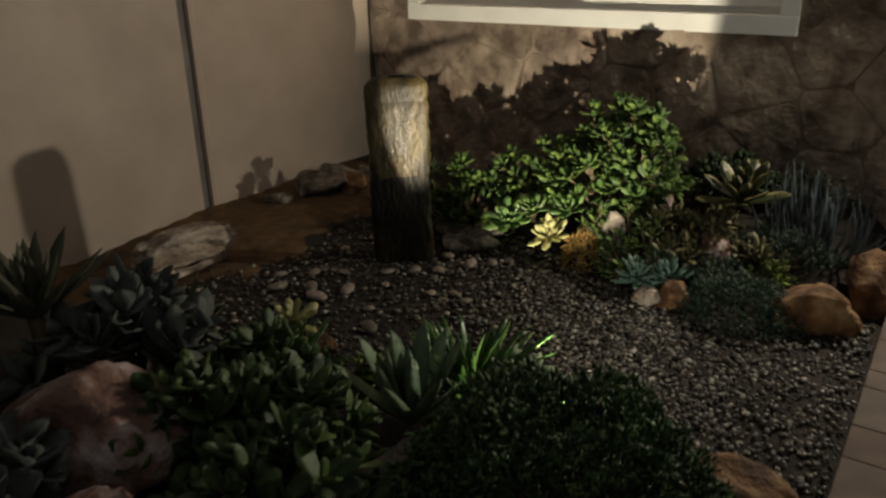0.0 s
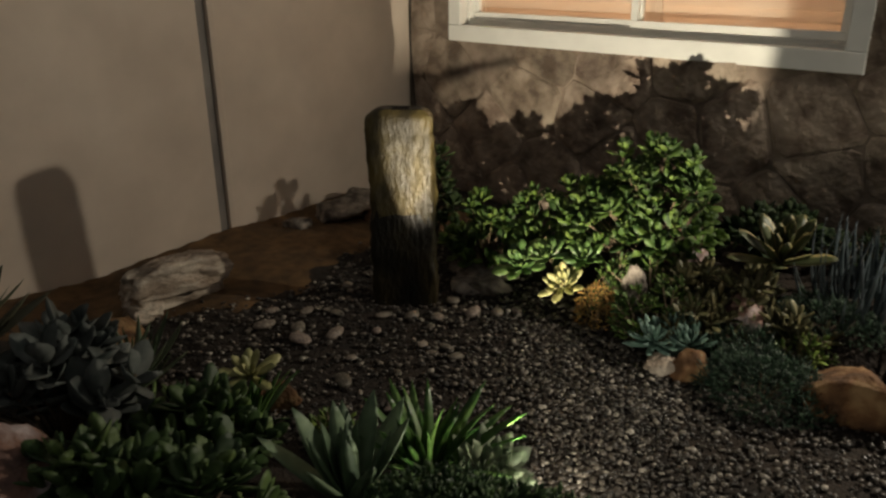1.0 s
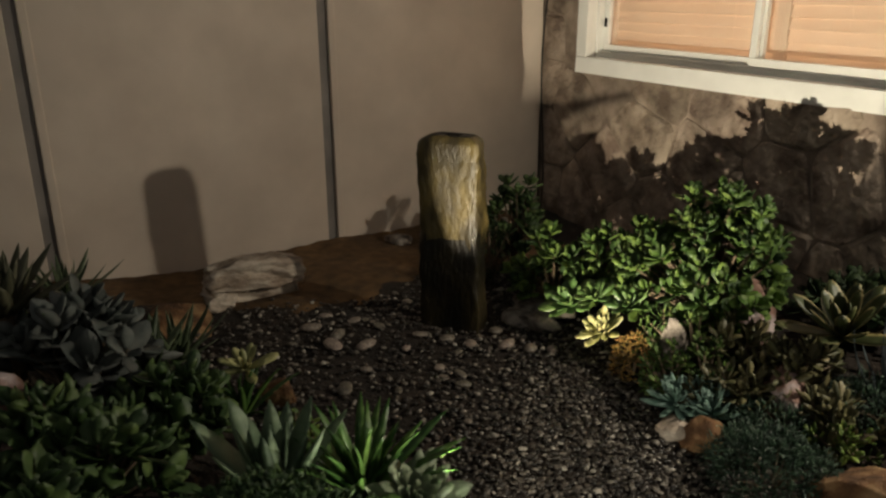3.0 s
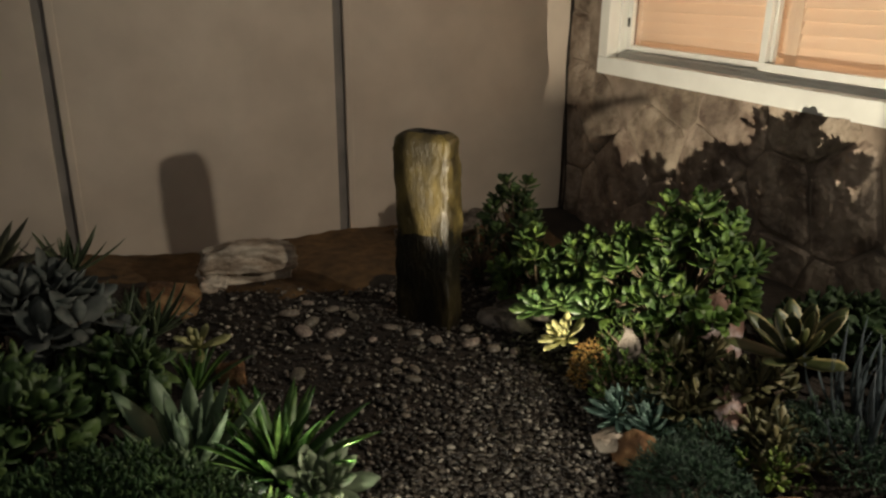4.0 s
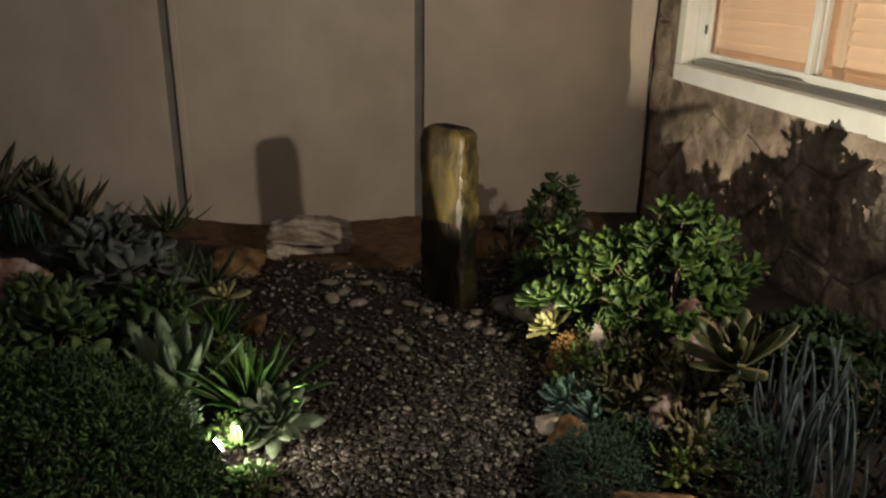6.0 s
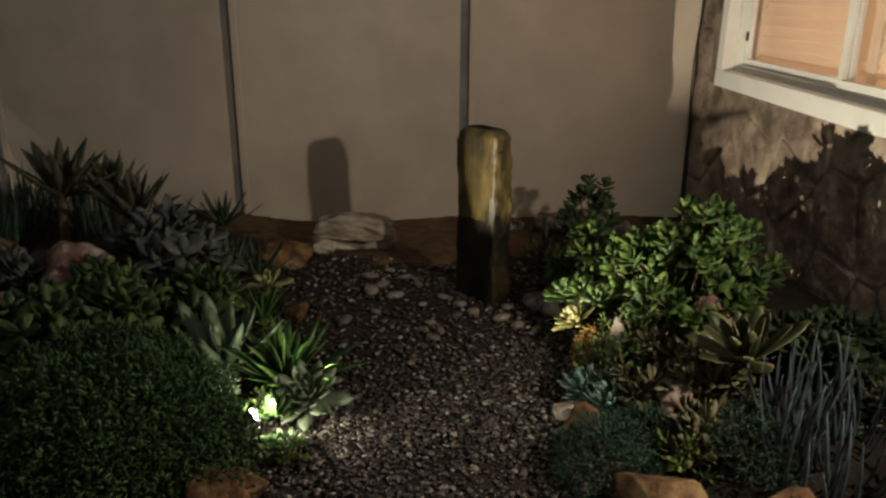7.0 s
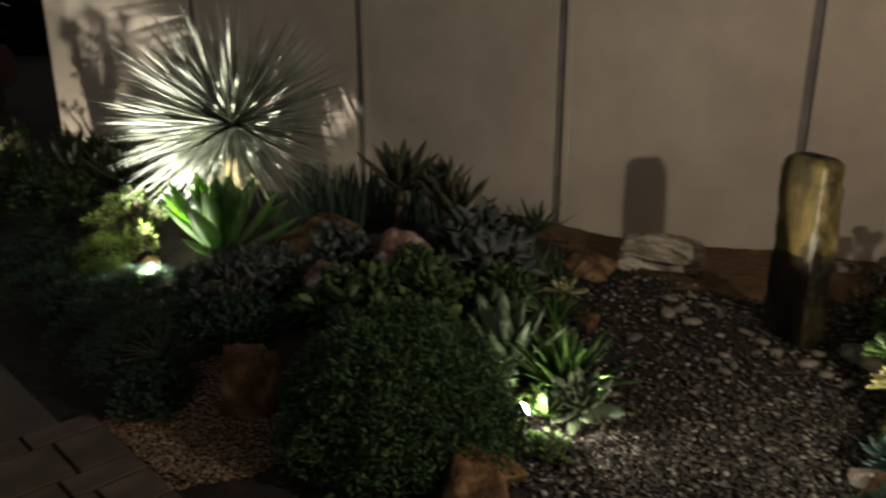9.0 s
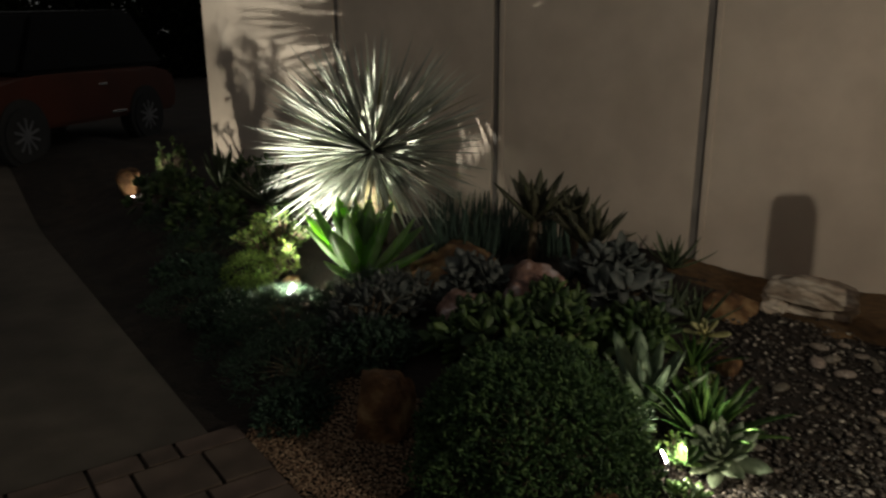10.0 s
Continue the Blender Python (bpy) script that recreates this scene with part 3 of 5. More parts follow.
def fine_bush(name, x, y, rx, ry, h, n, leaf, leaf_mat, label, seed=1, shell=0.72, lump=0.14, z=None, category="shrub", group="", up=0.3):
    """A dense mound of tiny leaves with an uneven skin."""
    rng = np.random.RandomState(seed)
    z0 = ground_at(x, y) if z is None else z
    ob = empty(name, pose(x, y, z0), label, category, group)
    mats4 = []
    twigs_v, twigs_f = [], []
    for i in range(n):
        a, u = rng.uniform(0, 2 * math.pi), rng.uniform(0, 1)
        el = math.asin(u ** 0.85)
        d = Vector((math.cos(a) * math.cos(el), math.sin(a) * math.cos(el), math.sin(el)))
        nz = noise.noise(Vector((d.x * 2.6 + seed, d.y * 2.6, d.z * 2.6))) + 0.6 * noise.noise(Vector((d.x * 7, d.y * 7 + seed, d.z * 7)))
        rad = (1 + lump * nz) * (1 - (1 - shell) * rng.uniform(0, 1) ** 1.8)
        p = Vector((d.x * rx * rad, d.y * ry * rad, max(0.0, d.z * h * rad)))
        q = (d * 0.55 + Vector((rng.normal() * 0.75, rng.normal() * 0.75, rng.normal() * 0.6 + up))).normalized().to_track_quat("Y", "Z").to_matrix().to_4x4()
        mats4.append(Matrix.Translation(p) @ q @ pose(0, 0, 0, 0, rng.uniform(0, 360), 0) @ Matrix.Scale(rng.uniform(0.65, 1.25), 4))
        if i % 150 == 0:
            v, f = tube([(0, 0, -0.03), p * 0.4, p * 0.72], [0.007, 0.005, 0.002], 4)
            o = len(twigs_v)
            twigs_v += v
            twigs_f += [tuple(j + o for j in q2) for q2 in f]
    fo = many("foliage", leaf, mats4, leaf_mat, ob)
    fo["kind"] = "stuff"
    link_mesh("branchwork", twigs_v, twigs_f, M_STEM, ob)["kind"] = "stuff"
    return ob


def spikes(name, x, y, rx, ry, n, me, label, seed=1, lean=38, category="succulent", z=None, group="", mats=None):
    """Upright pencil leaves from a spreading foot."""
    rng = random.Random(seed)
    z0 = ground_at(x, y) if z is None else z
    ob = empty(name, pose(x, y, z0), label, category, group)
    for i in range(n):
        a, q = rng.uniform(0, 360), rng.random() ** 0.5
        px, py = rx * q * math.cos(radians(a)), ry * q * math.sin(radians(a))
        mm = pose(px, py, ground_at(x + px, y + py) - z0 - 0.01, 0, 0, a - 90 + rng.uniform(-40, 40)) @ pose(0, 0, 0, 90 - lean * q * rng.uniform(0.3, 1.2), rng.uniform(-12, 12), rng.uniform(0, 0)) @ Matrix.Scale(rng.uniform(0.6, 1.1), 4)
        shared("leaf", rng.choice(mats) if mats else me, mm, ob)
    return ob


def rock(name, x, y, size, material, label, turn=0, seed=1, z=None, sink=0.25, rough=0.22, group="", category="rock", tilt=(0, 0), sub=4, cuts=13, boxy=1.0):
    """A stone hewn by random planes out of a ball, with a rough skin."""
    rng = random.Random(seed)
    bm = bmesh.new()
    bmesh.ops.create_icosphere(bm, subdivisions=sub, radius=1.0)
    planes = []
    for i in range(cuts):
        d = Vector((rng.gauss(0, 1), rng.gauss(0, 1), rng.gauss(0, 1))).normalized()
        planes.append((d, rng.uniform(0.48, 0.80)))
    for v in bm.verts:
        c = Vector([math.copysign(abs(q) ** boxy, q) for q in v.co])
        for d, k in planes:
            over = c.dot(d) - k
            if over > 0:
                c -= d * over * 0.97
        w = noise.noise(c * 1.7 + Vector((seed, 0, 0))) * 0.5 + noise.noise(c * 4.3 + Vector((0, seed, 0))) * 0.4 + abs(noise.noise(c * 9 + Vector((0, 0, seed)))) * 0.3
        c *= 1 + rough * w
        v.co = Vector((c.x * size[0] * 0.74, c.y * size[1] * 0.74, c.z * size[2] * 0.74))
    ob = part(name, bm, material)
    me = ob.data
    me.polygons.foreach_set("use_smooth", [sub > 2] * len(me.polygons))
    z0 = ground_at(x, y) if z is None else z
    ob.matrix_basis = pose(x, y, z0 + size[2] * (0.5 - sink), tilt[0], tilt[1], turn)
    return tagged(ob, label, category, group)


# leaf shapes
L_JADE = leaf_mesh("leaf", M_JADE, 0.088, 0.054, 0.006, 0.68, 0.25, 0.12, 0.25, 0.22, 4)
L_BROAD = leaf_mesh("leaf", M_JADE_DK, 0.12, 0.062, 0.008, 0.62, 0.2, 0.15, 0.3, 0.25, 5)
L_GREY = leaf_mesh("leaf", M_GREYLEAF, 0.165, 0.095, 0.010, 0.55, 0.15, 0.15, 0.35, 0.3, 5)
L_FINE = leaf_mesh("leaf", M_FINE, 0.030, 0.012, 0.002, 0.5, 0.1, 0.1, 0.2, 0.4, 2)
L_FERN = leaf_mesh("leaf", M_FERN, 0.036, 0.006, 0.002, 0.4, 0.1, 0.15, 0.2, 0.5, 2)
L_SMALL = leaf_mesh("leaf", M_JADE, 0.038, 0.016, 0.005, 0.6, 0.2, 0.15, 0.2, 0.3, 3)
L_AEON = leaf_mesh("leaf", M_AEON, 0.125, 0.052, 0.007, 0.78, 0.3, 0.10, 0.25, 0.2, 6)
L_YELLOW = leaf_mesh("leaf", M_YELLOW, 0.105, 0.034, 0.006, 0.75, 0.3, 0.10, 0.3, 0.2, 6)
L_ROSE = leaf_mesh("leaf", M_ROSE, 0.185, 0.062, 0.012, 0.62, 0.08, 0.14, 0.25, 0.45, 6)
L_TEAL = leaf_mesh("leaf", M_TEAL, 0.062, 0.015, 0.012, 0.6, 0.15, 0.2, 0.05, 0.6, 5)
L_STRAP = leaf_mesh("leaf", M_STRAP, 0.42, 0.048, 0.007, 0.35, 0.03, 0.10, 0.35, 0.8, 8, 0.16)
L_GLAUC = leaf_mesh("leaf", M_GLAUC, 0.42, 0.092, 0.011, 0.5, 0.04, 0.14, 0.35, 0.5, 8)
L_BRONZE = leaf_mesh("leaf", M_BROWNAG, 0.30, 0.056, 0.012, 0.42, 0.02, 0.10, 0.35, 0.75, 7)
L_ALOE = leaf_mesh("leaf", M_ALOE, 0.36, 0.046, 0.012, 0.2, 0.02, 0.22, 0.3, 0.95, 8)
L_BLUE = leaf_mesh("leaf", M_BLUE, 0.35, 0.022, 0.014, 0.30, 0.03, 0.34, 0.1, 0.7, 7)
L_SEAG = leaf_mesh("leaf", M_BLUE_DK, 0.46, 0.022, 0.012, 0.35, 0.03, 0.08, 0.1, 0.7, 6)
L_ATT = leaf_mesh("leaf", M_ATT, 0.50, 0.115, 0.016, 0.55, 0.03, 0.16, 0.38, 0.5, 9)
L_YUCCA = leaf_mesh("leaf", M_YUCCA, 0.96, 0.027, 0.004, 0.3, 0.02, 0.03, 0.25, 0.8, 4)
L_YUCCA_D = leaf_mesh("leaf", M_YUCCA, 0.91, 0.027, 0.004, 0.3, 0.02, -0.10, 0.25, 0.8, 5)
L_YUCCA_O = leaf_mesh("dry_leaf", M_YUCCA_OLD, 0.86, 0.030, 0.004, 0.3, 0.02, -0.06, 0.25, 0.8, 5)
L_VARIEG = leaf_mesh("leaf", M_VARIEG, 0.24, 0.072, 0.010, 0.68, 0.2, 0.12, 0.28, 0.3, 7)
L_LITE = leaf_mesh("leaf", M_AEON, 0.085, 0.034, 0.006, 0.7, 0.25, 0.10, 0.3, 0.25, 5)
L_SEDUM = leaf_mesh("leaf", M_SEDUM, 0.020, 0.007, 0.005, 0.5, 0.2, 0.1, 0.05, 0.5, 2)
L_LIME = leaf_mesh("leaf", M_YGREEN, 0.045, 0.020, 0.005, 0.6, 0.2, 0.15, 0.25, 0.3, 4)
L_COPPER = leaf_mesh("leaf", M_BROWNLEAF, 0.10, 0.034, 0.006, 0.65, 0.15, 0.15, 0.3, 0.3, 5)


# ---- fountain ----
def fountain():
    ob = empty("fountain", pose(-2.40, 3.07, 0, 0, 0, -52), "tall wet basalt column fountain, algae rim and spotlit upper half painted ochre", "fountain")
    ax, ay, H, per = 0.070, 0.150, 1.04, 56
    pts2 = []
    for k in range(per):
        a = 2 * math.pi * k / per
        c, s = math.cos(a), math.sin(a)
        pts2.append((ax * math.copysign(abs(c) ** 0.22, c), ay * math.copysign(abs(s) ** 0.22, s)))

    def skin(px, py, z, out=0.0):
        """The stone's surface: tapered, rounded off at the top, grooved below the rim, chipped on its narrow sides."""
        t = (z + 0.06) / (H + 0.06)
        grow = 1.0 + 0.08 * (1 - t) - 0.34 * max(0.0, (z - H + 0.055) / 0.055) ** 2.6 - 0.035 * math.exp(-((z - 0.925) / 0.012) ** 2)
        nn = 0.012 * noise.noise(Vector((px * 9, py * 9, z * 3.2))) + 0.005 * noise.noise(Vector((px * 40, py * 40, z * 9)))
        edge = 1.0 if abs(py) > 0.85 * ay else 0.18
        nn += edge * (0.011 * noise.noise(Vector((px * 25 + 3, py * 25, z * 13))) + 0.006 * noise.noise(Vector((px * 60, py * 60 + 5, z * 34))))
        return Vector((px * grow, py * grow, z)) + Vector((px, py, 0)).normalized() * (nn + out)

    def sleeve(bm, rows):
        for i in range(len(rows) - 1):
            for k in range(per):
                bm.faces.new((rows[i][k], rows[i][(k + 1) % per], rows[i + 1][(k + 1) % per], rows[i + 1][k]))

    bm = bmesh.new()
    zs = [-0.06 + (H - 0.01) * i / 64 for i in range(65)] + [H - 0.045, H - 0.028, H - 0.014, H - 0.005, H]
    rows = [[bm.verts.new(skin(px, py, z)) for px, py in pts2] for z in sorted(zs)]
    # the top dips to the bore
    rows.append([bm.verts.new((px * 0.28, py * 0.28, H - 0.004)) for px, py in pts2])
    rows.append([bm.verts.new((px * 0.28, py * 0.28, H - 0.12)) for px, py in pts2])
    sleeve(bm, rows)
    bm.faces.new(rows[-1])
    part("column", bm, M_WET, ob, smooth=True)
    # algae, thick at the rim and thinning to a ragged lower edge
    # its reach below the rim paints the spotlit upper half lighter
    bm = bmesh.new()
    rows = []
    for i in range(40):
        t = i / 39
        row = []
        for k, (px, py) in enumerate(pts2):
            low = 0.50 + 0.06 * noise.noise(Vector((px * 14, py * 14, 2.0))) + 0.03 * math.sin(k * 1.7)
            z = H - 0.003 - (H - 0.003 - low) * t
            row.append(bm.verts.new(skin(px, py, z, 0.0028 * (1 - t ** 6) - 0.0012 * t ** 6)))
        rows.append(row)
    sleeve(bm, list(reversed(rows)))
    part("algae_lit_film", bm, M_ALGAE_LIT, ob, "ochre film: algae at the wet rim, painted spotlight below it", smooth=True)
    return ob


fountain()

# ---- right-hand bed ----
leafy_bush("jade_shrub", -1.56, 4.00, 0.42, 0.66, L_JADE, M_JADE, "green jade shrub with glossy round leaves against the stone wall", 120, 11, 3)
leafy_bush("jade_shrub", -1.72, 3.96, 0.10, 0.70, L_JADE, M_JADE, "upright shoots of jade above the shrub", 9, 12, 4)
leafy_bush("jade_shrub", -2.02, 3.92, 0.30, 0.46, L_JADE, M_JADE, "lower green jade shrub with glossy round leaves", 54, 11, 5)
leafy_bush("jade_shrub", -2.36, 3.70, 0.25, 0.40, L_JADE, M_JADE, "small jade shrub beside the fountain", 40, 11, 7)
leafy_bush("dark_shrub", -2.90, 3.82, 0.20, 0.58, L_JADE, M_JADE_DK, "dark leafy shrub in the corner behind the fountain", 30, 10, 8)
leafy_bush("dark_shrub", -2.74, 3.52, 0.15, 0.40, L_SMALL, M_SHADE_LEAF, "small-leaved shrub behind the fountain, leaves darkened as if shaded", 24, 12, 68)
leafy_bush("dark_shrub", -1.02, 4.38, 0.32, 0.24, L_JADE, M_SHADE_LEAF, "leafy shrub below the window, shade put into its leaf colour", 55, 10, 9)
def on(x, y, dz=0.0, **k):
    return pose(x, y, ground_at(x, y) + dz, k.get("rx", 0), k.get("ry", 0), k.get("rz", 0))
rosette("aeonium", on(-1.98, 3.50, 0.15, rx=34, ry=4), L_AEON, 28, "green aeonium rosette at the gravel edge", "succulent", 4, 70, 1.25, 0.6, seed=2)
rosette("aeonium", on(-1.84, 3.54, 0.24, rx=26), L_AEON, 22, "green aeonium rosette among the shrubs", "succulent", 6, 70, seed=3)
rosette("aeonium", on(-1.66, 3.58, 0.28, rx=26, ry=10), L_AEON, 20, "green aeonium rosette among the shrubs", "succulent", 6, 70, seed=13)
rosette("yellow_aeonium", on(-1.72, 3.49, 0.14, rx=38, ry=5), L_YELLOW, 30, "pale yellow aeonium rosette at the gravel edge", "succulent", 6, 72, 1.35, 0.6, seed=4)
fine_bush("rust_sedum", -1.55, 3.53, 0.11, 0.10, 0.20, 700, L_SEDUM, M_SEDUM, "rust-brown sedum cushion at the gravel edge", 5, 0.7, category="succulent")
rock("furry_grey_rock", -1.42, 3.62, (0.13, 0.15, 0.30), M_ROCK_GR, "rough pale grey upright rock between succulents", 20, 11, sink=0.2)
for i, (x, y, s) in enumerate([(-1.31, 3.52, 0.18), (-1.22, 3.62, 0.20), (-1.36, 3.70, 0.24), (-1.50, 3.68, 0.22)]):
    leafy_bush("stonecrop", x, y, s * 0.95, s * 1.25, L_LIME, M_JADE, "bright green stonecrop with small fleshy leaves", 34, 9, 20 + i, category="succulent")
leafy_bush("copper_succulent", -1.08, 3.66, 0.19, 0.24, L_COPPER, M_BROWNLEAF, "copper-brown succulent clump among rocks", 22, 9, 31, category="succulent")
leafy_bush("copper_succulent", -1.22, 3.80, 0.17, 0.26, L_COPPER, M_BROWNLEAF, "copper-brown succulent clump among rocks", 18, 9, 32, category="succulent")
rosette("variegated_aeonium", on(-0.88, 3.98, 0.20, rx=18, ry=6), L_VARIEG, 19, "cream-edged variegated rosette with broad leaves", "succulent", 12, 80, 1.1, 0.75, seed=6)
for i, (x, y, a, b) in enumerate([(-1.20, 3.44, 28, 4), (-1.06, 3.50, 20, -10), (-1.14, 3.55, 10, 8)]):
    rosette("teal_stonecrop", on(x, y, 0.05, rx=a, ry=b), L_TEAL, 46, "blue-green stonecrop rosette with pencil leaves", "succulent", 0, 84, 2.4, 1.3, 40 + i, 9, "blue-green stonecrops", rise=0.05)
rock("pale_stone", -1.12, 3.34, (0.13, 0.10, 0.09), M_ROCK_WH, "smooth pale stone at the gravel edge", 20, 61, sub=4, cuts=9, rough=0.2)
rock("ochre_rock", -0.99, 3.39, (0.15, 0.12, 0.15), M_ROCK_OR, "small rough ochre rock at the gravel edge", 40, 62)
fine_bush("fern_mound", -0.70, 3.40, 0.27, 0.20, 0.20, 2600, L_FERN, M_FERN, "dark feathery green mound spilling on the gravel", 7)
rock("ochre_rock", -0.42, 3.54, (0.30, 0.20, 0.20), M_ROCK_OR, "large flat-topped ochre rock edging the bed", 12, 63, boxy=0.6, cuts=6)
rock("ochre_rock", -0.20, 3.86, (0.18, 0.34, 0.26), M_ROCK_OR, "leaning ochre rock beside the walkway", 20, 64, tilt=(12, 18))
leafy_bush("lime_stonecrop", -0.62, 3.68, 0.14, 0.14, L_LIME, M_YGREEN, "lime-green stonecrop with small leaves", 20, 9, 35, category="succulent")
fine_bush("fern_mound", -0.85, 3.60, 0.2, 0.16, 0.16, 1300, L_FERN, M_FERN, "dark feathery green mound among rocks", 8)
rock("plum_rock", -1.38, 4.02, (0.34, 0.22, 0.30), M_ROCK_PU, "plum-brown rock behind the succulents", 30, 65)
rock("plum_rock", -0.95, 3.76, (0.26, 0.18, 0.18), M_ROCK_PU, "plum-brown rock among the succulents", -20, 66)
fine_bush("fern_mound", -0.62, 3.92, 0.26, 0.16, 0.14, 1500, L_FERN, M_FERN, "dark feathery green mound among rocks", 18)
leafy_bush("copper_succulent", -0.98, 3.88, 0.20, 0.20, L_COPPER, M_BROWNLEAF, "copper-brown succulent clump among rocks", 24, 9, 37, category="succulent")
leafy_bush("copper_succulent", -0.72, 3.74, 0.16, 0.16, L_COPPER, M_BROWNLEAF, "copper-brown succulent clump among rocks", 18, 9, 38, category="succulent")
leafy_bush("dark_shrub", -0.62, 4.45, 0.3, 0.22, L_SMALL, M_SHADE_LEAF, "small-leaved shrub under the window, shade put into its leaf colour", 50, 10, 39)
spikes("blue_chalk_sticks", -0.52, 4.12, 0.24, 0.20, 75, L_BLUE, "blue-grey chalk stick succulent with upright pencil leaves", 3, 52)

# ---- stones round the fountain ----
for i, (x, y, s, tn) in enumerate([(-2.26, 3.38, 0.15, 10), (-2.14, 3.44, 0.17, 50), (-2.32, 3.52, 0.14, 80), (-2.20, 3.56, 0.18, 20), (-2.42, 3.55, 0.12, 0)]):
    rock("flat_stone", x, y, (s, s * 0.75, s * 0.42), M_ROCK_GR, "flat grey-brown stone beside the fountain", tn, 80 + i, group="stones beside the fountain", cuts=4, rough=0.12)
for i, (x, y, s) in enumerate([(-3.72, 3.42, 0.18), (-3.66, 3.72, 0.30), (-3.50, 3.92, 0.24), (-3.74, 4.02, 0.28), (-3.60, 4.22, 0.2)]):
    rock("ochre_boulder", x, y, (s * 1.05, s * 0.8, s * 0.55), M_ROCK_GR if i != 2 else M_ROCK_OR, "weathered rock at the foot of the fence", i * 37, 90 + i, group="rocks along the fence")

# ---- pale rock shaped like a log ----
def log_rock():
    """A pale beam of rock, split along its grain, resting on a lump at one end and a recessed foot."""
    bm = bmesh.new()
    for (x0, x1, y0, y1, z0, z1), seed, amp in (((-0.09, 0.09, -0.27, 0.25, 0.075, 0.225), 1.0, 0.030), ((-0.07, 0.085, -0.29, -0.15, -0.03, 0.10), 4.0, 0.034), ((-0.10, 0.02, -0.17, 0.235, -0.03, 0.10), 7.0, 0.022)):
        part_bm = bmesh.new()
        bmesh.ops.create_cube(part_bm, size=1.0)
        bmesh.ops.subdivide_edges(part_bm, edges=list(part_bm.edges), cuts=15, use_grid_fill=True)
        for v in part_bm.verts:
            c = v.co.copy()
            rnd = Vector([math.copysign(0.5 * (2 * abs(q)) ** 1.0, q) for q in c])
            over = max(0.0, rnd.length - 0.66)
            rnd -= rnd.normalized() * over * 0.55 if rnd.length else rnd
            p = Vector(((x0 + x1) / 2 + rnd.x * (x1 - x0), (y0 + y1) / 2 + rnd.y * (y1 - y0), (z0 + z1) / 2 + rnd.z * (z1 - z0)))
            q = Vector((p.x * 11, p.y * 6, p.z * 15 + seed))
            w = noise.noise(q) + 0.6 * noise.noise(q * 2.3) + 0.4 * noise.noise(q * 5.1)
            n = Vector((c.x if abs(c.x) > 0.49 else 0, c.y * 0.6 if abs(c.y) > 0.49 else 0, c.z if abs(c.z) > 0.49 else 0))
            p += n.normalized() * w * amp if n.length else n
            p.z += 0.020 * math.sin(p.y * 9 + 2.0) * (1 if p.z > 0.12 else 0)
            v.co = p
        me = bpy.data.meshes.new("piece")
        part_bm.to_mesh(me)
        part_bm.free()
        bm.from_mesh(me)
        bpy.data.meshes.remove(me)
    ob = part("log_shaped_rock", bm, M_ROCK_WH, smooth=True)
    ob.matrix_basis = pose(-3.22, 2.29, ground_at(-3.22, 2.29) + 0.01, 0, 0, -3)
    tagged(ob, "pale weathered log-shaped rock lying by the fence", "rock")


log_rock()
rock("flat_slab", -3.06, 1.84, (0.32, 0.26, 0.07), M_ROCK_OR, "thin tilted ochre slab of stone", 30, 102, tilt=(0, 14))

# ---- left-hand bed ----
fine_bush("round_shrub", -0.71, 1.54, 0.50, 0.52, 0.53, 17500, L_FINE, M_FINE, "dense dome-shaped dark green shrub with tiny leaves", 4)
rosette("pale_echeveria", on(-1.18, 2.20, 0.06, rx=2, ry=32), L_ROSE, 42, "pale grey-green rosette succulent at the gravel edge", "succulent", 4, 78, 1.08, 0.5, seed=8)
rosette("strap_leaf_plant", on(-1.35, 2.09, 0.0), L_STRAP, 44, "clump of glossy green strap leaves", "plant", 32, 84, 1.05, 0.75, seed=9, jitter=11)
rosette("glaucous_agave", on(-1.40, 1.80, 0.02), L_GLAUC, 20, "grey-green agave with broad leaves", "agave", 34, 84, 0.94, 0.68, seed=10)
rosette("yellow_aeonium", on(-2.06, 1.90, 0.20, rx=10, ry=20), L_YELLOW, 16, "dull yellow aeonium rosette on a short stem", "succulent", 5, 65, 1.3, 0.6, seed=14)
rock("red_stone", -2.10, 2.03, (0.15, 0.10, 0.10), M_ROCK_OR, "small red-brown stone at the gravel edge", 15, 111)
leafy_bush("broad_leaf_shrub", -1.88, 1.58, 0.26, 0.26, L_BROAD, M_JADE_DK, "dark green shrub with broad spoon leaves", 30, 8, 41)
leafy_bush("broad_leaf_shrub", -1.45, 1.28, 0.24, 0.26, L_BROAD, M_JADE_DK, "dark green shrub with broad spoon leaves", 28, 8, 42)
leafy_bush("lime_stonecrop", -1.72, 1.98, 0.12, 0.15, L_LIME, M_YGREEN, "lime-green stonecrop clump among dark leaves", 18, 8, 43, category="succulent")
leafy_bush("grey_felt_shrub", -2.24, 1.30, 0.36, 0.40, L_GREY, M_GREYLEAF, "grey felt-leaved shrub with large cupped leaves", 36, 6, 44)
leafy_bush("grey_felt_shrub", -1.90, 0.62, 0.22, 0.24, L_GREY, M_GREYLEAF, "grey felt-leaved shrub with large cupped leaves", 16, 7, 45)
rock("plum_rock", -1.93, 0.92, (0.42, 0.34, 0.38), M_ROCK_PU, "large plum and ochre rock in the bed", 30, 112, sink=0.3)
rosette("aloe", on(-2.62, 1.72, 0.05), L_ALOE, 26, "spiky grey-green aloe by the fence", "aloe", 12, 82, seed=15, jitter=9)
rosette("aloe", on(-3.42, 1.34, 0.02), L_ALOE, 22, "spiky grey-green aloe by the fence", "aloe", 20, 82, seed=16, jitter=9)
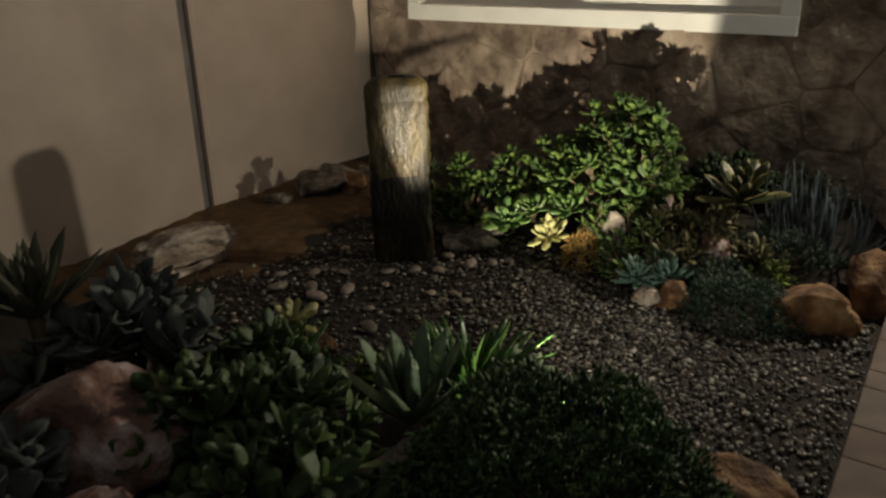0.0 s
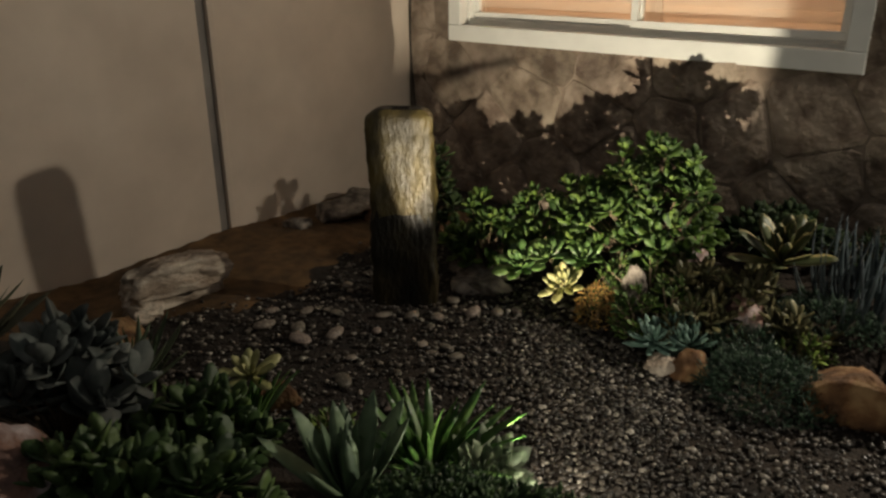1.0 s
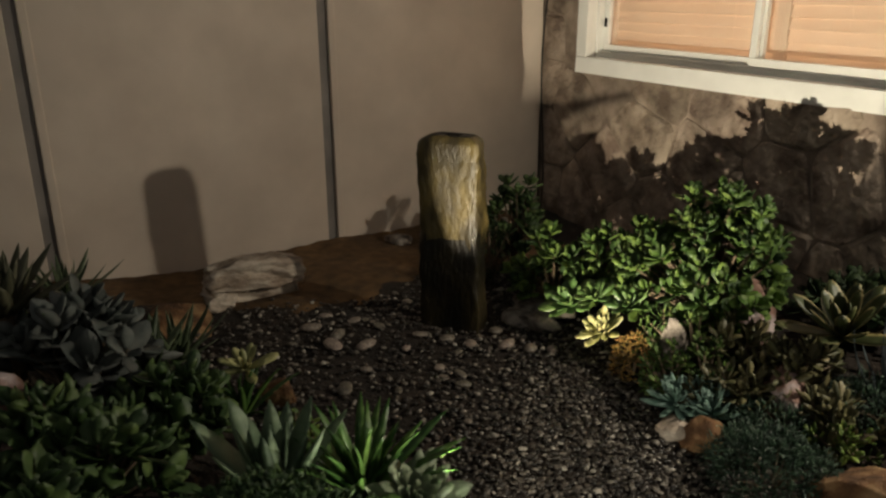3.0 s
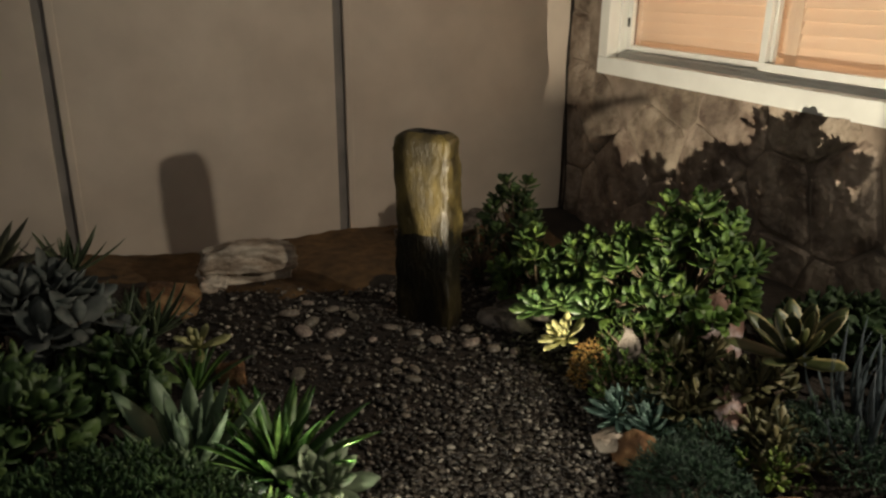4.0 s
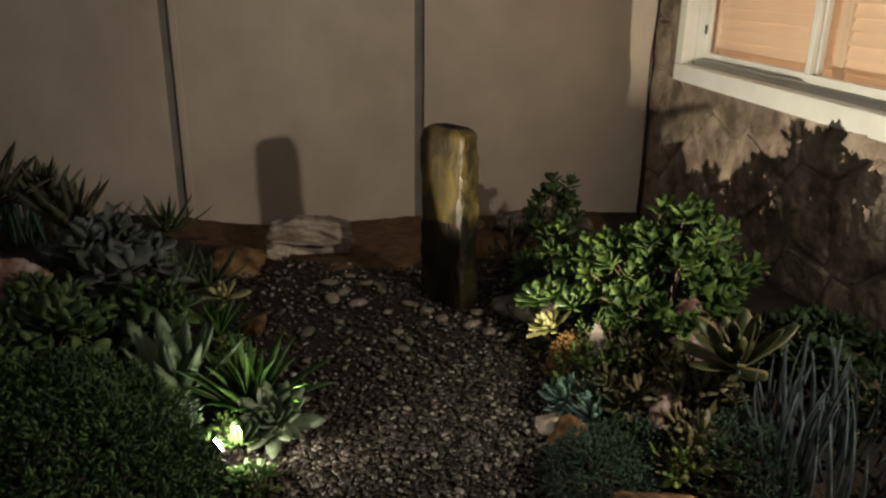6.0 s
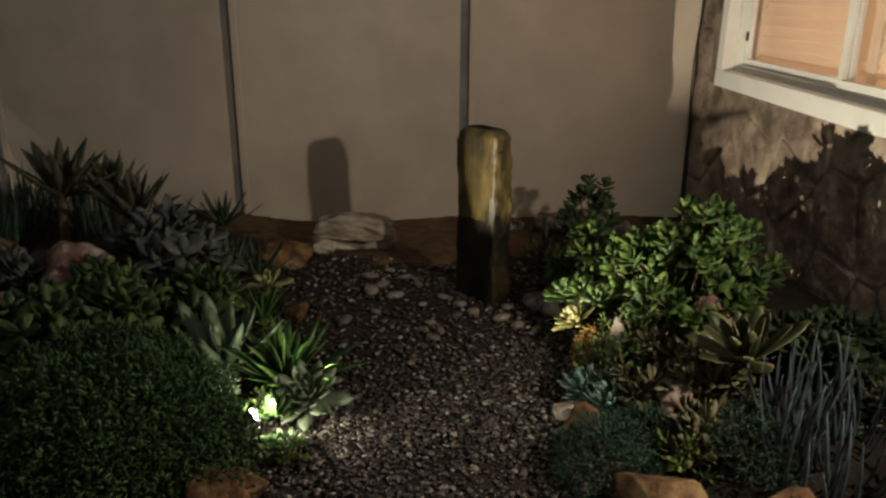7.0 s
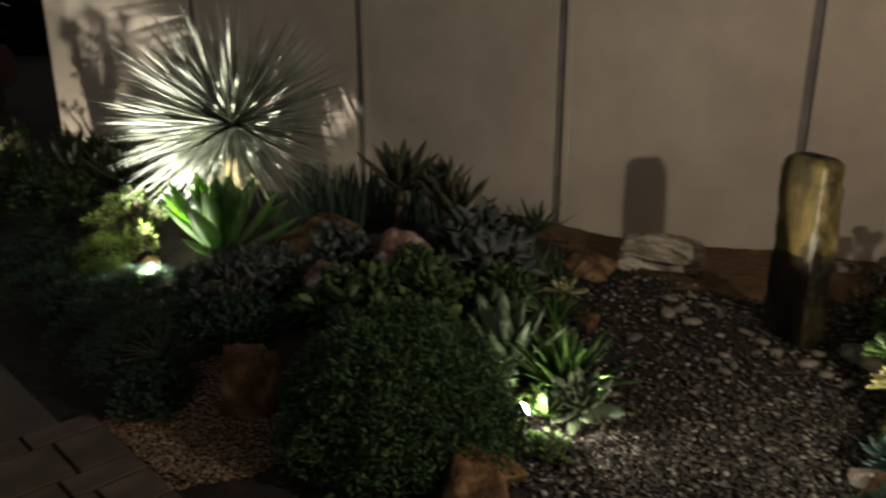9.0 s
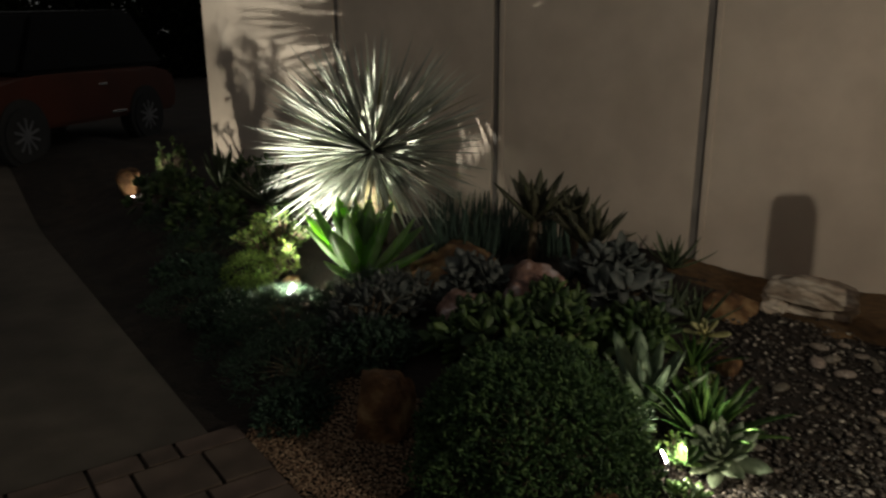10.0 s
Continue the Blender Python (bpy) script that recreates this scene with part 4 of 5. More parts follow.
for i, (x, y, z, s) in enumerate([(-2.55, 0.66, 0.36, 1.0), (-2.43, 1.10, 0.30, 0.85), (-2.74, 0.86, 0.30, 0.9)]):
    ag = rosette("bronze_agave", on(x, y, z, rx=-6 + 8 * i, ry=8 - 6 * i), L_BRONZE, 30, "bronze-green agave on a short bare stem", "agave", 24, 84, 1.35 * s, 0.85 * s, 50 + i, 6, "bronze agaves")
    v, f = tube([(0, 0, -z - 0.05), (0.02, 0, -z * 0.5), (0, 0, 0.03)], [0.03, 0.028, 0.03], 8)
    link_mesh("stem", v, f, M_STEM, ag, smooth=True)
rock("ochre_boulder", -2.22, 0.30, (0.66, 0.36, 0.26), M_ROCK_OR, "broad ochre boulder in the bed", 62, 113)
rock("plum_rock", -1.55, 0.72, (0.26, 0.2, 0.26), M_ROCK_PU, "plum-coloured rock behind the round shrub", 62, 114)
rock("ochre_rock", -0.60, 0.86, (0.13, 0.22, 0.28), M_ROCK_OR, "upright ochre rock at the bed's edge", 20, 115, boxy=0.6, cuts=8)
rock("ochre_rock", -0.40, 1.98, (0.34, 0.20, 0.22), M_ROCK_OR, "tan rock at the foot of the round shrub", 30, 116)
rock("pale_stone", -0.62, 2.00, (0.2, 0.16, 0.14), M_ROCK_OR, "tan stone at the foot of the round shrub", 70, 117)
leafy_bush("grey_felt_shrub", -1.18, 0.36, 0.26, 0.28, L_COPPER, M_GREYLEAF, "low grey-leaved shrub near the drive", 34, 9, 46)
fine_bush("low_dark_shrub", -0.82, 0.16, 0.42, 0.36, 0.22, 3000, L_FERN, M_FERN, "low dark spreading shrub beside the drive", 9)
fine_bush("low_dark_shrub", -1.12, -0.22, 0.38, 0.36, 0.20, 2600, L_FERN, M_FERN, "low dark spreading shrub beside the drive", 10)

leafy_bush("broad_leaf_shrub", -1.26, 1.02, 0.28, 0.26, L_BROAD, M_JADE_DK, "dark green shrub with broad spoon leaves", 34, 8, 62)
leafy_bush("broad_leaf_shrub", -1.66, 1.16, 0.26, 0.24, L_BROAD, M_JADE_DK, "dark green shrub with broad spoon leaves", 30, 8, 63)
rosette("aloe", on(-2.50, 1.56, 0.04), L_ALOE, 28, "spiky dark green aloe beside the rocks", "aloe", 14, 82, 1.0, 0.7, seed=66, jitter=10)
rosette("strap_leaf_plant", on(-2.02, 1.86, 0.0), L_STRAP, 20, "clump of grassy green strap leaves", "plant", 35, 84, 0.7, 0.5, seed=67, jitter=10)

for i, (x, y, rr, hh) in enumerate([(-0.98, 0.52, 0.26, 0.16), (-0.92, -0.34, 0.28, 0.13), (-1.55, -1.50, 0.30, 0.15), (-1.88, -1.78, 0.34, 0.20), (-1.20, -0.78, 0.28, 0.13), (-2.25, -2.45, 0.36, 0.22), (-0.58, 0.36, 0.22, 0.12)]):
    fine_bush("low_dark_shrub", x, y, rr, rr * 0.9, hh, 1500, L_FERN if i % 2 else L_SMALL, M_FERN, "low dark spreading shrub beside the drive", 130 + i, group="ground cover beside the drive", shell=0.6, lump=0.22)

# around the first garden spotlight
leafy_bush("bright_stonecrop", -1.08, 2.02, 0.085, 0.15, L_LIME, M_JADE, "bright green stonecrop lit by the spotlight", 16, 8, 47, category="succulent")
leafy_bush("bright_stonecrop", -0.80, 2.16, 0.07, 0.11, L_LIME, M_JADE, "bright green stonecrop lit by the spotlight", 12, 8, 48, category="succulent")

rosette("lit_echeveria", on(-1.03, 2.06, 0.06, rx=4, ry=-6), L_YELLOW, 22, "small green rosette brightly lit by the spotlight", "succulent", 8, 75, 1.2, 0.8, seed=71, mats=[L_LITE])
rosette("lit_echeveria", on(-0.97, 1.97, 0.09, rx=0, ry=-10), L_YELLOW, 18, "small green rosette brightly lit by the spotlight", "succulent", 8, 75, 1.2, 0.7, seed=72, mats=[L_LITE])

rosette("lit_echeveria", on(-0.86, 2.15, 0.04, rx=10, ry=6), L_YELLOW, 18, "small green rosette brightly lit by the spotlight", "succulent", 10, 80, 1.0, 0.7, seed=73, mats=[L_LITE])

# soft agave, yucca and their neighbours
rosette("soft_agave", on(-1.86, -0.24, 0.04), L_ATT, 30, "soft green agave with broad pointed leaves", "agave", 20, 85, 1.15, 1.02, 17, 7)


def yucca():
    c = Vector((-2.62, -0.70, 0.0))
    z0 = ground_at(c.x, c.y)
    ob = empty("yucca", pose(c.x, c.y, z0), "round-headed grey-green yucca on a short shaggy trunk", "yucca")
    zc = 0.97 - z0
    v, f = tube([(0.0, 0, -0.05), (0.01, 0, zc * 0.5), (0, 0, zc)], [0.09, 0.075, 0.06], 12)
    link_mesh("trunk", v, f, M_TRUNK, ob, smooth=True)
    rng = random.Random(4)
    n = 300
    for i in range(n):
        t = (i + 0.5) / n
        el = math.degrees(math.asin(-0.80 + 1.78 * t))
        me = L_YUCCA_D if el < -5 else L_YUCCA
        s = rng.uniform(0.86, 1.06) * (0.86 if el < -30 else 1)
        if rng.random() < (0.10 if el > 20 else 0.02):
            me = L_YUCCA_O
        shared("leaf", me, pose(0, 0, zc, 0, 0, i * GOLD + rng.uniform(-5, 5)) @ pose(0, 0.02, 0, el + rng.uniform(-6, 6), rng.uniform(-40, 40), 0) @ Matrix.Scale(s, 4), ob)
    inner = []
    for i in range(560):
        el = math.degrees(math.asin(rng.uniform(-0.8, 0.98)))
        inner.append(pose(0, 0, zc, 0, 0, rng.uniform(0, 360)) @ pose(0, 0.02, 0, el, rng.uniform(-40, 40), 0) @ Matrix.Scale(rng.uniform(0.6, 0.94), 4))
    many("inner_leaves", L_YUCCA, inner, M_YUCCA, ob)["kind"] = "stuff"
    # the shaggy skirt of old leaves
    mats4 = []
    for i in range(90):
        mats4.append(pose(0, 0, zc - 0.05 - 0.3 * rng.random(), 0, 0, i * GOLD) @ pose(0, 0.06, 0, rng.uniform(-84, -62), rng.uniform(-30, 30), 0) @ Matrix.Scale(rng.uniform(0.28, 0.48), 4))
    many("skirt", L_YUCCA_O, mats4, M_YUCCA_OLD, ob, "dry straw-coloured skirt of old leaves")


yucca()
spikes("sea_green_chalk_sticks", -2.80, 0.04, 0.46, 0.36, 230, L_SEAG, "wide clump of dark sea-green pencil leaves", 5, 34)
spikes("sea_green_chalk_sticks", -3.30, 0.50, 0.34, 0.30, 90, L_SEAG, "clump of dark sea-green pencil leaves by the fence", 6, 34)
leafy_bush("variegated_shrub", -2.10, -1.16, 0.22, 0.42, L_LIME, M_JADE, "loose small-leaved shrub lit from below", 46, 9, 51)
leafy_bush("variegated_shrub", -1.90, -1.20, 0.20, 0.36, L_LIME, M_YGREEN, "loose yellow-green shrub lit from below", 44, 9, 77)
fine_bush("lit_sedum", -1.70, -1.10, 0.20, 0.20, 0.20, 1500, L_SEDUM, M_YGREEN, "bright green sedum cushion beside the spotlight", 78, category="succulent")
rosette("lit_echeveria", on(-1.46, -0.60, 0.06, rx=4, ry=10), L_YELLOW, 22, "small green rosette brightly lit by the spotlight", "succulent", 8, 75, 1.1, 0.7, seed=79, mats=[L_LITE])
fine_bush("low_dark_shrub", -1.40, -0.55, 0.30, 0.30, 0.13, 1800, L_FERN, M_FERN, "low dark spreading shrub in front of the spotlight", 80)
fine_bush("low_dark_shrub", -1.25, -1.15, 0.32, 0.32, 0.15, 1800, L_FERN, M_FERN, "low dark spreading shrub beside the drive", 81)
leafy_bush("variegated_shrub", -1.84, -0.94, 0.16, 0.26, L_LIME, M_YGREEN, "small yellow-green shrub behind the spotlight", 26, 9, 57)
fine_bush("low_dark_shrub", -1.55, 0.02, 0.30, 0.26, 0.20, 1500, L_FERN, M_FERN, "low dark spreading shrub below the soft agave", 13)
leafy_bush("grey_felt_shrub", -1.50, 0.32, 0.24, 0.24, L_COPPER, M_GREYLEAF, "low grey-leaved shrub below the soft agave", 28, 9, 58)
fine_bush("lit_sedum", -1.52, -0.93, 0.22, 0.20, 0.17, 1600, L_SEDUM, M_YGREEN, "bright green sedum cushion beside the spotlight", 12, category="succulent")
fine_bush("lit_sedum", -1.46, -0.80, 0.18, 0.16, 0.14, 1100, L_SEDUM, M_YGREEN, "bright green sedum cushion beside the spotlight", 84, category="succulent")
rock("ochre_rock", -1.78, -0.78, (0.14, 0.12, 0.12), M_ROCK_OR, "small pinkish rock beside the spotlight", 12, 121)
rosette("strap_leaf_plant", on(-2.95, -2.15, 0.10), L_ALOE, 30, "dark strap-leaved plant by the fence", "plant", 12, 80, 1.5, 0.9, 18, 8)
leafy_bush("far_shrub", -3.25, -3.75, 0.22, 0.62, L_LIME, M_JADE, "loose shrub lit by the far spotlight", 36, 9, 53)
leafy_bush("far_shrub", -2.6, -3.1, 0.34, 0.36, L_BROAD, M_JADE_DK, "dark shrub along the drive", 30, 8, 54)
leafy_bush("far_shrub", -2.15, -2.0, 0.36, 0.32, L_BROAD, M_JADE_DK, "dark shrub along the drive", 30, 8, 55)
leafy_bush("far_shrub", -3.5, -2.9, 0.3, 0.5, L_BROAD, M_JADE_DK, "dark shrub by the fence", 26, 8, 56)
rosette("strap_leaf_plant", on(-3.62, -3.45, 0.05), L_ALOE, 22, "spiky plant at the end of the fence", "plant", 40, 86, 1.6, 1.1, 19, 8)
rock("grey_rock", -2.95, -4.08, (0.24, 0.2, 0.26), M_ROCK_OR, "rough rock beside the far spotlight", 12, 122)


# ---- garden spotlights ----
def spotlight(p, aim, label, lens=M_LENS):
    z0 = ground_at(p[0], p[1])
    ob = empty("garden_spotlight", pose(p[0], p[1], z0), label, "garden light", "garden spotlights")
    d = (Vector(aim) - Vector(p)).normalized()
    q = d.to_track_quat("Z", "Y").to_matrix().to_4x4()
    base = Vector((0, 0, p[2] - z0))
    bm = bmesh.new()
    prof = [(-0.085, 0.014), (-0.08, 0.022), (-0.03, 0.030), (-0.012, 0.031)]
    rows = []
    for zz, r in prof:
        rows.append([bm.verts.new(Matrix.Translation(base) @ q @ Vector((r * math.cos(a), r * math.sin(a), zz - 0.012))) for a in (2 * math.pi * k / 16 for k in range(16))])
    for i in range(len(rows) - 1):
        for k in range(16):
            bm.faces.new((rows[i][k], rows[i][(k + 1) % 16], rows[i + 1][(k + 1) % 16], rows[i + 1][k]))
    bm.faces.new(rows[0])
    part("housing", bm, M_BLACK, ob)
    bm = bmesh.new()
    dome = []
    for el in (0, 30, 60):
        dome.append([bm.verts.new(Matrix.Translation(base) @ q @ Vector((0.028 * math.cos(radians(el)) * math.cos(a), 0.028 * math.cos(radians(el)) * math.sin(a), -0.026 + 0.012 * math.sin(radians(el))))) for a in (2 * math.pi * k / 16 for k in range(16))])
    for i in range(2):
        for k in range(16):
            bm.faces.new((dome[i][k], dome[i][(k + 1) % 16], dome[i + 1][(k + 1) % 16], dome[i + 1][k]))
    bm.faces.new(dome[2])
    part("lens", bm, lens, ob, "glowing lens")
    v, f = tube([(0, 0, -0.08), (0, 0, p[2] - z0 - 0.04)], [0.007, 0.009], 8)
    link_mesh("stake", v, f, M_BLACK, ob)


spotlight(SPOT_A, AIM_A, "small black spotlight hidden among stonecrops by the gravel")
# rosettes crowding the lamp; tallest leaves added to shade the foot of the fountain
rim = empty("lit_echeveria", pose(SPOT_A[0], SPOT_A[1], SPOT_A[2] - 0.066), "small green rosette added before the spotlight to block its low beam", "succulent")
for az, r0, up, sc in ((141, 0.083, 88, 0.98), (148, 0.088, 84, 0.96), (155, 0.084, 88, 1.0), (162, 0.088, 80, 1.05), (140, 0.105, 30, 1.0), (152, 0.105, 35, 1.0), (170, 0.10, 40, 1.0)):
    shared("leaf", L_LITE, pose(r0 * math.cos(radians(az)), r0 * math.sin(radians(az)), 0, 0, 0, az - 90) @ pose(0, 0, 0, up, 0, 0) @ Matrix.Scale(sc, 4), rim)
rosette("lit_echeveria", on(SPOT_A[0] + 0.02, SPOT_A[1] + 0.13, 0.03, rx=-8), L_LITE, 18, "small green rosette before the spotlight", "succulent", 4, 60, 0.95, 0.6, seed=74)
rosette("lit_echeveria", on(SPOT_A[0] + 0.07, SPOT_A[1] + 0.06, 0.05, ry=14), L_LITE, 16, "small green rosette beside the spotlight", "succulent", 6, 70, 0.9, 0.6, seed=75)
spotlight(SPOT_B, (-1.95, -0.70, 0.85), "small black spotlight under the yucca", M_LENS_COOL)
spotlight(SPOT_C, (-3.9, -3.75, 0.9), "small black spotlight at the end of the fence", M_LENS_FAR)


# ---- parked car across the street end ----
def car():
    a, b = Vector((-2.68, -6.80, 0.36)), Vector((-5.01, -7.65, 0.36))
    d = (b - a).normalized()
    ang = math.degrees(math.atan2(d.y, d.x))
    mid = (a + b) / 2
    ob = empty("parked_car", Matrix.Translation(mid) @ pose(0, 0, 0, 0, 0, ang), "dark orange car parked in the street", "car")
    # side profile: x along, z up
    low = [(-2.0, 0.35), (-2.08, 0.62), (-1.95, 0.88), (-0.95, 0.98), (1.5, 1.0), (2.0, 0.9), (2.08, 0.6), (2.0, 0.35)]
    top = [(-1.1, 0.985), (-0.55, 1.70), (1.45, 1.78), (1.95, 1.005)]
    def extrude(prof, w0, w1):
        bm = bmesh.new()
        L = [bm.verts.new((x, -w0 if z < 1.1 else -w1, z)) for x, z in prof]
        R = [bm.verts.new((x, w0 if z < 1.1 else w1, z)) for x, z in prof]
        bm.faces.new(L)
        bm.faces.new(list(reversed(R)))
        for i in range(len(prof)):
            j = (i + 1) % len(prof)
            bm.faces.new((L[i], R[i], R[j], L[j]))
        bmesh.ops.bevel(bm, geom=list(bm.edges), offset=0.05, segments=2, affect="EDGES")
        return bm
    part("body", extrude(low, 0.88, 0.8), M_CARPAINT, ob)
    part("cabin", extrude(top, 0.80, 0.62), M_CARGLASS, ob, "dark glazed cabin")
    for sx in (-1.22, 1.22):
        for sy in (-0.80, 0.80):
            w = part("wheel", boxed(-0.01, 0.01, -0.02, 0.02, -0.01, 0.01), M_BLACK, ob)
            w.matrix_basis = pose(sx, sy, 0.32)
            bm = bmesh.new()
            bmesh.ops.create_cone(bm, cap_ends=True, segments=28, radius1=0.32, radius2=0.32, depth=0.22, matrix=pose(0, 0, 0, 90))
            part("tyre", bm, M_RUBBER, w)
            bm = bmesh.new()
            for k in range(10):
                box(bm, -0.016, 0.016, -0.118, 0.118, 0.03, 0.205)
                bm.verts.ensure_lookup_table()
                for vv in bm.verts[-8:]:
                    vv.co = pose(0, 0, 0, 0, 36 * k, 0) @ vv.co
            bmesh.ops.create_cone(bm, cap_ends=True, segments=16, radius1=0.05, radius2=0.05, depth=0.24, matrix=pose(0, 0, 0, 90))
            part("rim", bm, M_RIM, w)
            bm = bmesh.new()
            bmesh.ops.create_cone(bm, cap_ends=True, segments=24, radius1=0.40, radius2=0.40, depth=0.18, matrix=pose(sx, sy * 1.005, 0.34, 90))
            part("wheel_arch", bm, M_RUBBER, ob)
    for sy in (-0.885, 0.885):
        part("sill_trim", boxed(0.42, 0.74, sy - 0.012, sy + 0.012, 0.42, 0.455, 0.005), M_CHROME, ob)
        part("door_handle", boxed(0.2, 0.36, sy - 0.014, sy + 0.014, 0.80, 0.83, 0.006), M_CHROME, ob)


car()

# ---- unseen hedge added across the street to hide the sky ----
# leaf colour near black: the dark of night is put into it
M_HEDGE = leafmat("night_black_leaf", (0.006, 0.010, 0.004), (0.014, 0.02, 0.008), 0.8, 0.1, 0.4, True, 0.1)
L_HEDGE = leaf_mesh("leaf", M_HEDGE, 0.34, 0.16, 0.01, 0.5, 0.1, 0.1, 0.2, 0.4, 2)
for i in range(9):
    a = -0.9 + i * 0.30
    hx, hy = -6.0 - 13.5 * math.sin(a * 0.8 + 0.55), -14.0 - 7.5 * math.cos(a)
    fine_bush("backdrop_hedge", hx, hy, 2.6, 2.6, 5.0 + 0.9 * math.sin(i * 2.3), 4200, L_HEDGE, M_HEDGE, "tall added hedge across the street, coloured night-black to hide the sky", 30 + i, 0.8, 0.2, z=-0.6, group="hedges across the street")

# ---- loose pebbles round the fountain ----
def pebble_meshes():
    out = []
    for s in range(5):
        bm = bmesh.new()
        bmesh.ops.create_icosphere(bm, subdivisions=2, radius=0.5)
        for v in bm.verts:
            v.co *= 1 + 0.16 * noise.noise(v.co * 2.2 + Vector((s * 7, 0, 0)))
            v.co.z *= 0.62
        me = bpy.data.meshes.new("river_pebble")
        bm.to_mesh(me)
        bm.free()
        me.materials.append(M_PEBBLE)
        me.polygons.foreach_set("use_smooth", [True] * len(me.polygons))
        out.append(me)
    return out


PEB = pebble_meshes()
rng = random.Random(12)
spots = [(-2.44, 2.84, .055), (-2.33, 2.93, .07), (-2.22, 3.0, .06), (-2.12, 3.14, .075), (-2.03, 3.22, .06), (-1.98, 3.31, .06), (-2.10, 2.76, .05),
         (-2.64, 2.48, .075), (-2.55, 2.42, .085), (-2.47, 2.56, .07), (-2.75, 2.62, .06), (-2.36, 2.72, .05), (-2.12, 2.30, .065), (-2.8, 2.4, .08), (-1.91, 2.77, .05),
         (-2.3, 3.2, .08), (-2.9, 2.52, .05), (-2.25, 2.46, .05), (-2.0, 2.5, .04), (-2.62, 2.70, .05)]
for i in range(16):
    spots.append((rng.uniform(-2.9, -1.4), rng.uniform(2.25, 3.25), rng.uniform(0.03, 0.055)))
for x, y, s in spots:
    x, s = x + 0.11, s * 1.15
    if (x + 2.40) ** 2 + (y - 3.07) ** 2 < 0.04:
        continue
    ob = shared("river_pebble", PEB[rng.randrange(5)], pose(x, y, ground_at(x, y) + 0.13 * s + 0.002, rng.uniform(-12, 12), rng.uniform(-12, 12), rng.uniform(0, 360)) @ Matrix.Diagonal((s * rng.uniform(0.95, 1.5), s * rng.uniform(0.7, 1.0), s * rng.uniform(0.6, 0.9), 1)))
    tagged(ob, "smooth rounded river pebble lying on the gravel", "pebble", "river pebbles")


# ---- gravel ----
def gravel(name, pts, sizes, material, label, seed):
    bm = bmesh.new()
    bmesh.ops.create_icosphere(bm, subdivisions=1, radius=0.5)
    base = np.array([v.co[:] for v in bm.verts])
    fc = np.array([[v.index for v in f.verts] for f in bm.faces])
    bm.free()
    r = np.random.RandomState(seed)
    n = len(pts)
    ang = r.uniform(0, 2 * math.pi, n)
    sc = np.stack([sizes * r.uniform(0.95, 1.6, n), sizes * r.uniform(0.75, 1.1, n), sizes * r.uniform(0.38, 0.66, n)], -1)
    V = base[None] * (1 + 0.16 * r.normal(size=(n, len(base), 1))) * sc[:, None, :]
    tilt = r.normal(size=n) * 0.3
    y, z = V[..., 1] * np.cos(tilt)[:, None] - V[..., 2] * np.sin(tilt)[:, None], V[..., 1] * np.sin(tilt)[:, None] + V[..., 2] * np.cos(tilt)[:, None]
    x = V[..., 0] * np.cos(ang)[:, None] - y * np.sin(ang)[:, None]
    y = V[..., 0] * np.sin(ang)[:, None] + y * np.cos(ang)[:, None]
    P = np.stack([x, y, z], -1) + pts[:, None, :]
    F = (fc[None] + (np.arange(n) * len(base))[:, None, None]).reshape(-1, 3)
    me = bpy.data.meshes.new(name)
    P, nf = P.reshape(-1, 3), len(F)
    me.vertices.add(len(P))
    me.vertices.foreach_set("co", P.ravel())
    me.loops.add(nf * 3)
    me.loops.foreach_set("vertex_index", F.ravel())
    me.polygons.add(nf)
    me.polygons.foreach_set("loop_start", np.arange(nf) * 3)
    me.polygons.foreach_set("use_smooth", np.ones(nf, bool))
    me.materials.append(material)
    me.update(calc_edges=True)
    me.validate()
    return tagged(new(name, me), label, "gravel", kind="stuff")


r = np.random.RandomState(3)
step = 0.0195
X, Y = np.meshgrid(np.arange(-3.3, -0.13, step), np.arange(1.55, 4.3, step))
x, y = X.ravel() + r.uniform(-0.5, 0.5, X.size) * step, Y.ravel() + r.uniform(-0.5, 0.5, X.size) * step
keep = (y < right_edge(x) + 0.10 + 0.05 * np.sin(x * 13)) & (y > left_edge(x) - 0.20) & (x > -3.05 + 0.12 * np.sin(y * 5)) & ((x < -0.125))
# towards the fence the stones thin out and the dark soil shows
keep &= r.uniform(size=len(x)) < 0.16 + 0.84 * np.clip((x + 1.95 + 0.25 * np.sin(y * 4.0 + x * 3.0)) / 0.8, 0, 1)
keep &= r.uniform(size=len(x)) < 1.0 - 0.55 * np.clip((x + 0.85 + 0.12 * np.sin(y * 7.0)) / 0.35, 0, 1)
x, y = x[keep], y[keep]
s = 0.010 + 0.016 * r.uniform(size=len(x)) ** 1.5 + 0.0025 * np.where(r.uniform(size=len(x)) < 0.05, 1.7, 1.0)
z = land(x, y) + r.uniform(-0.003, 0.010, len(x))
gravel("gravel", np.stack([x, y, z], -1), s, M_GRAVEL, "small mixed grey and brown gravel between the beds", 4)
x, y = r.uniform(-3.0, -0.16, 4200), r.uniform(1.7, 4.2, 4200)
keep = (y < right_edge(x) + 0.06) & (y > left_edge(x) - 0.15) & (x > -3.0 + 0.12 * np.sin(y * 5)) & ((x > -1.8) | (r.uniform(size=len(x)) < 0.6)) & ((x < -0.8) | (r.uniform(size=len(x)) < 0.4))
x, y = x[keep], y[keep]
gravel("coarse_gravel", np.stack([x, y, land(x, y) + r.uniform(0.004, 0.012, len(x))], -1), r.uniform(0.018, 0.033, len(x)), M_GRAVEL, "scattered coarser stones lying on the gravel", 6)
step = 0.0125
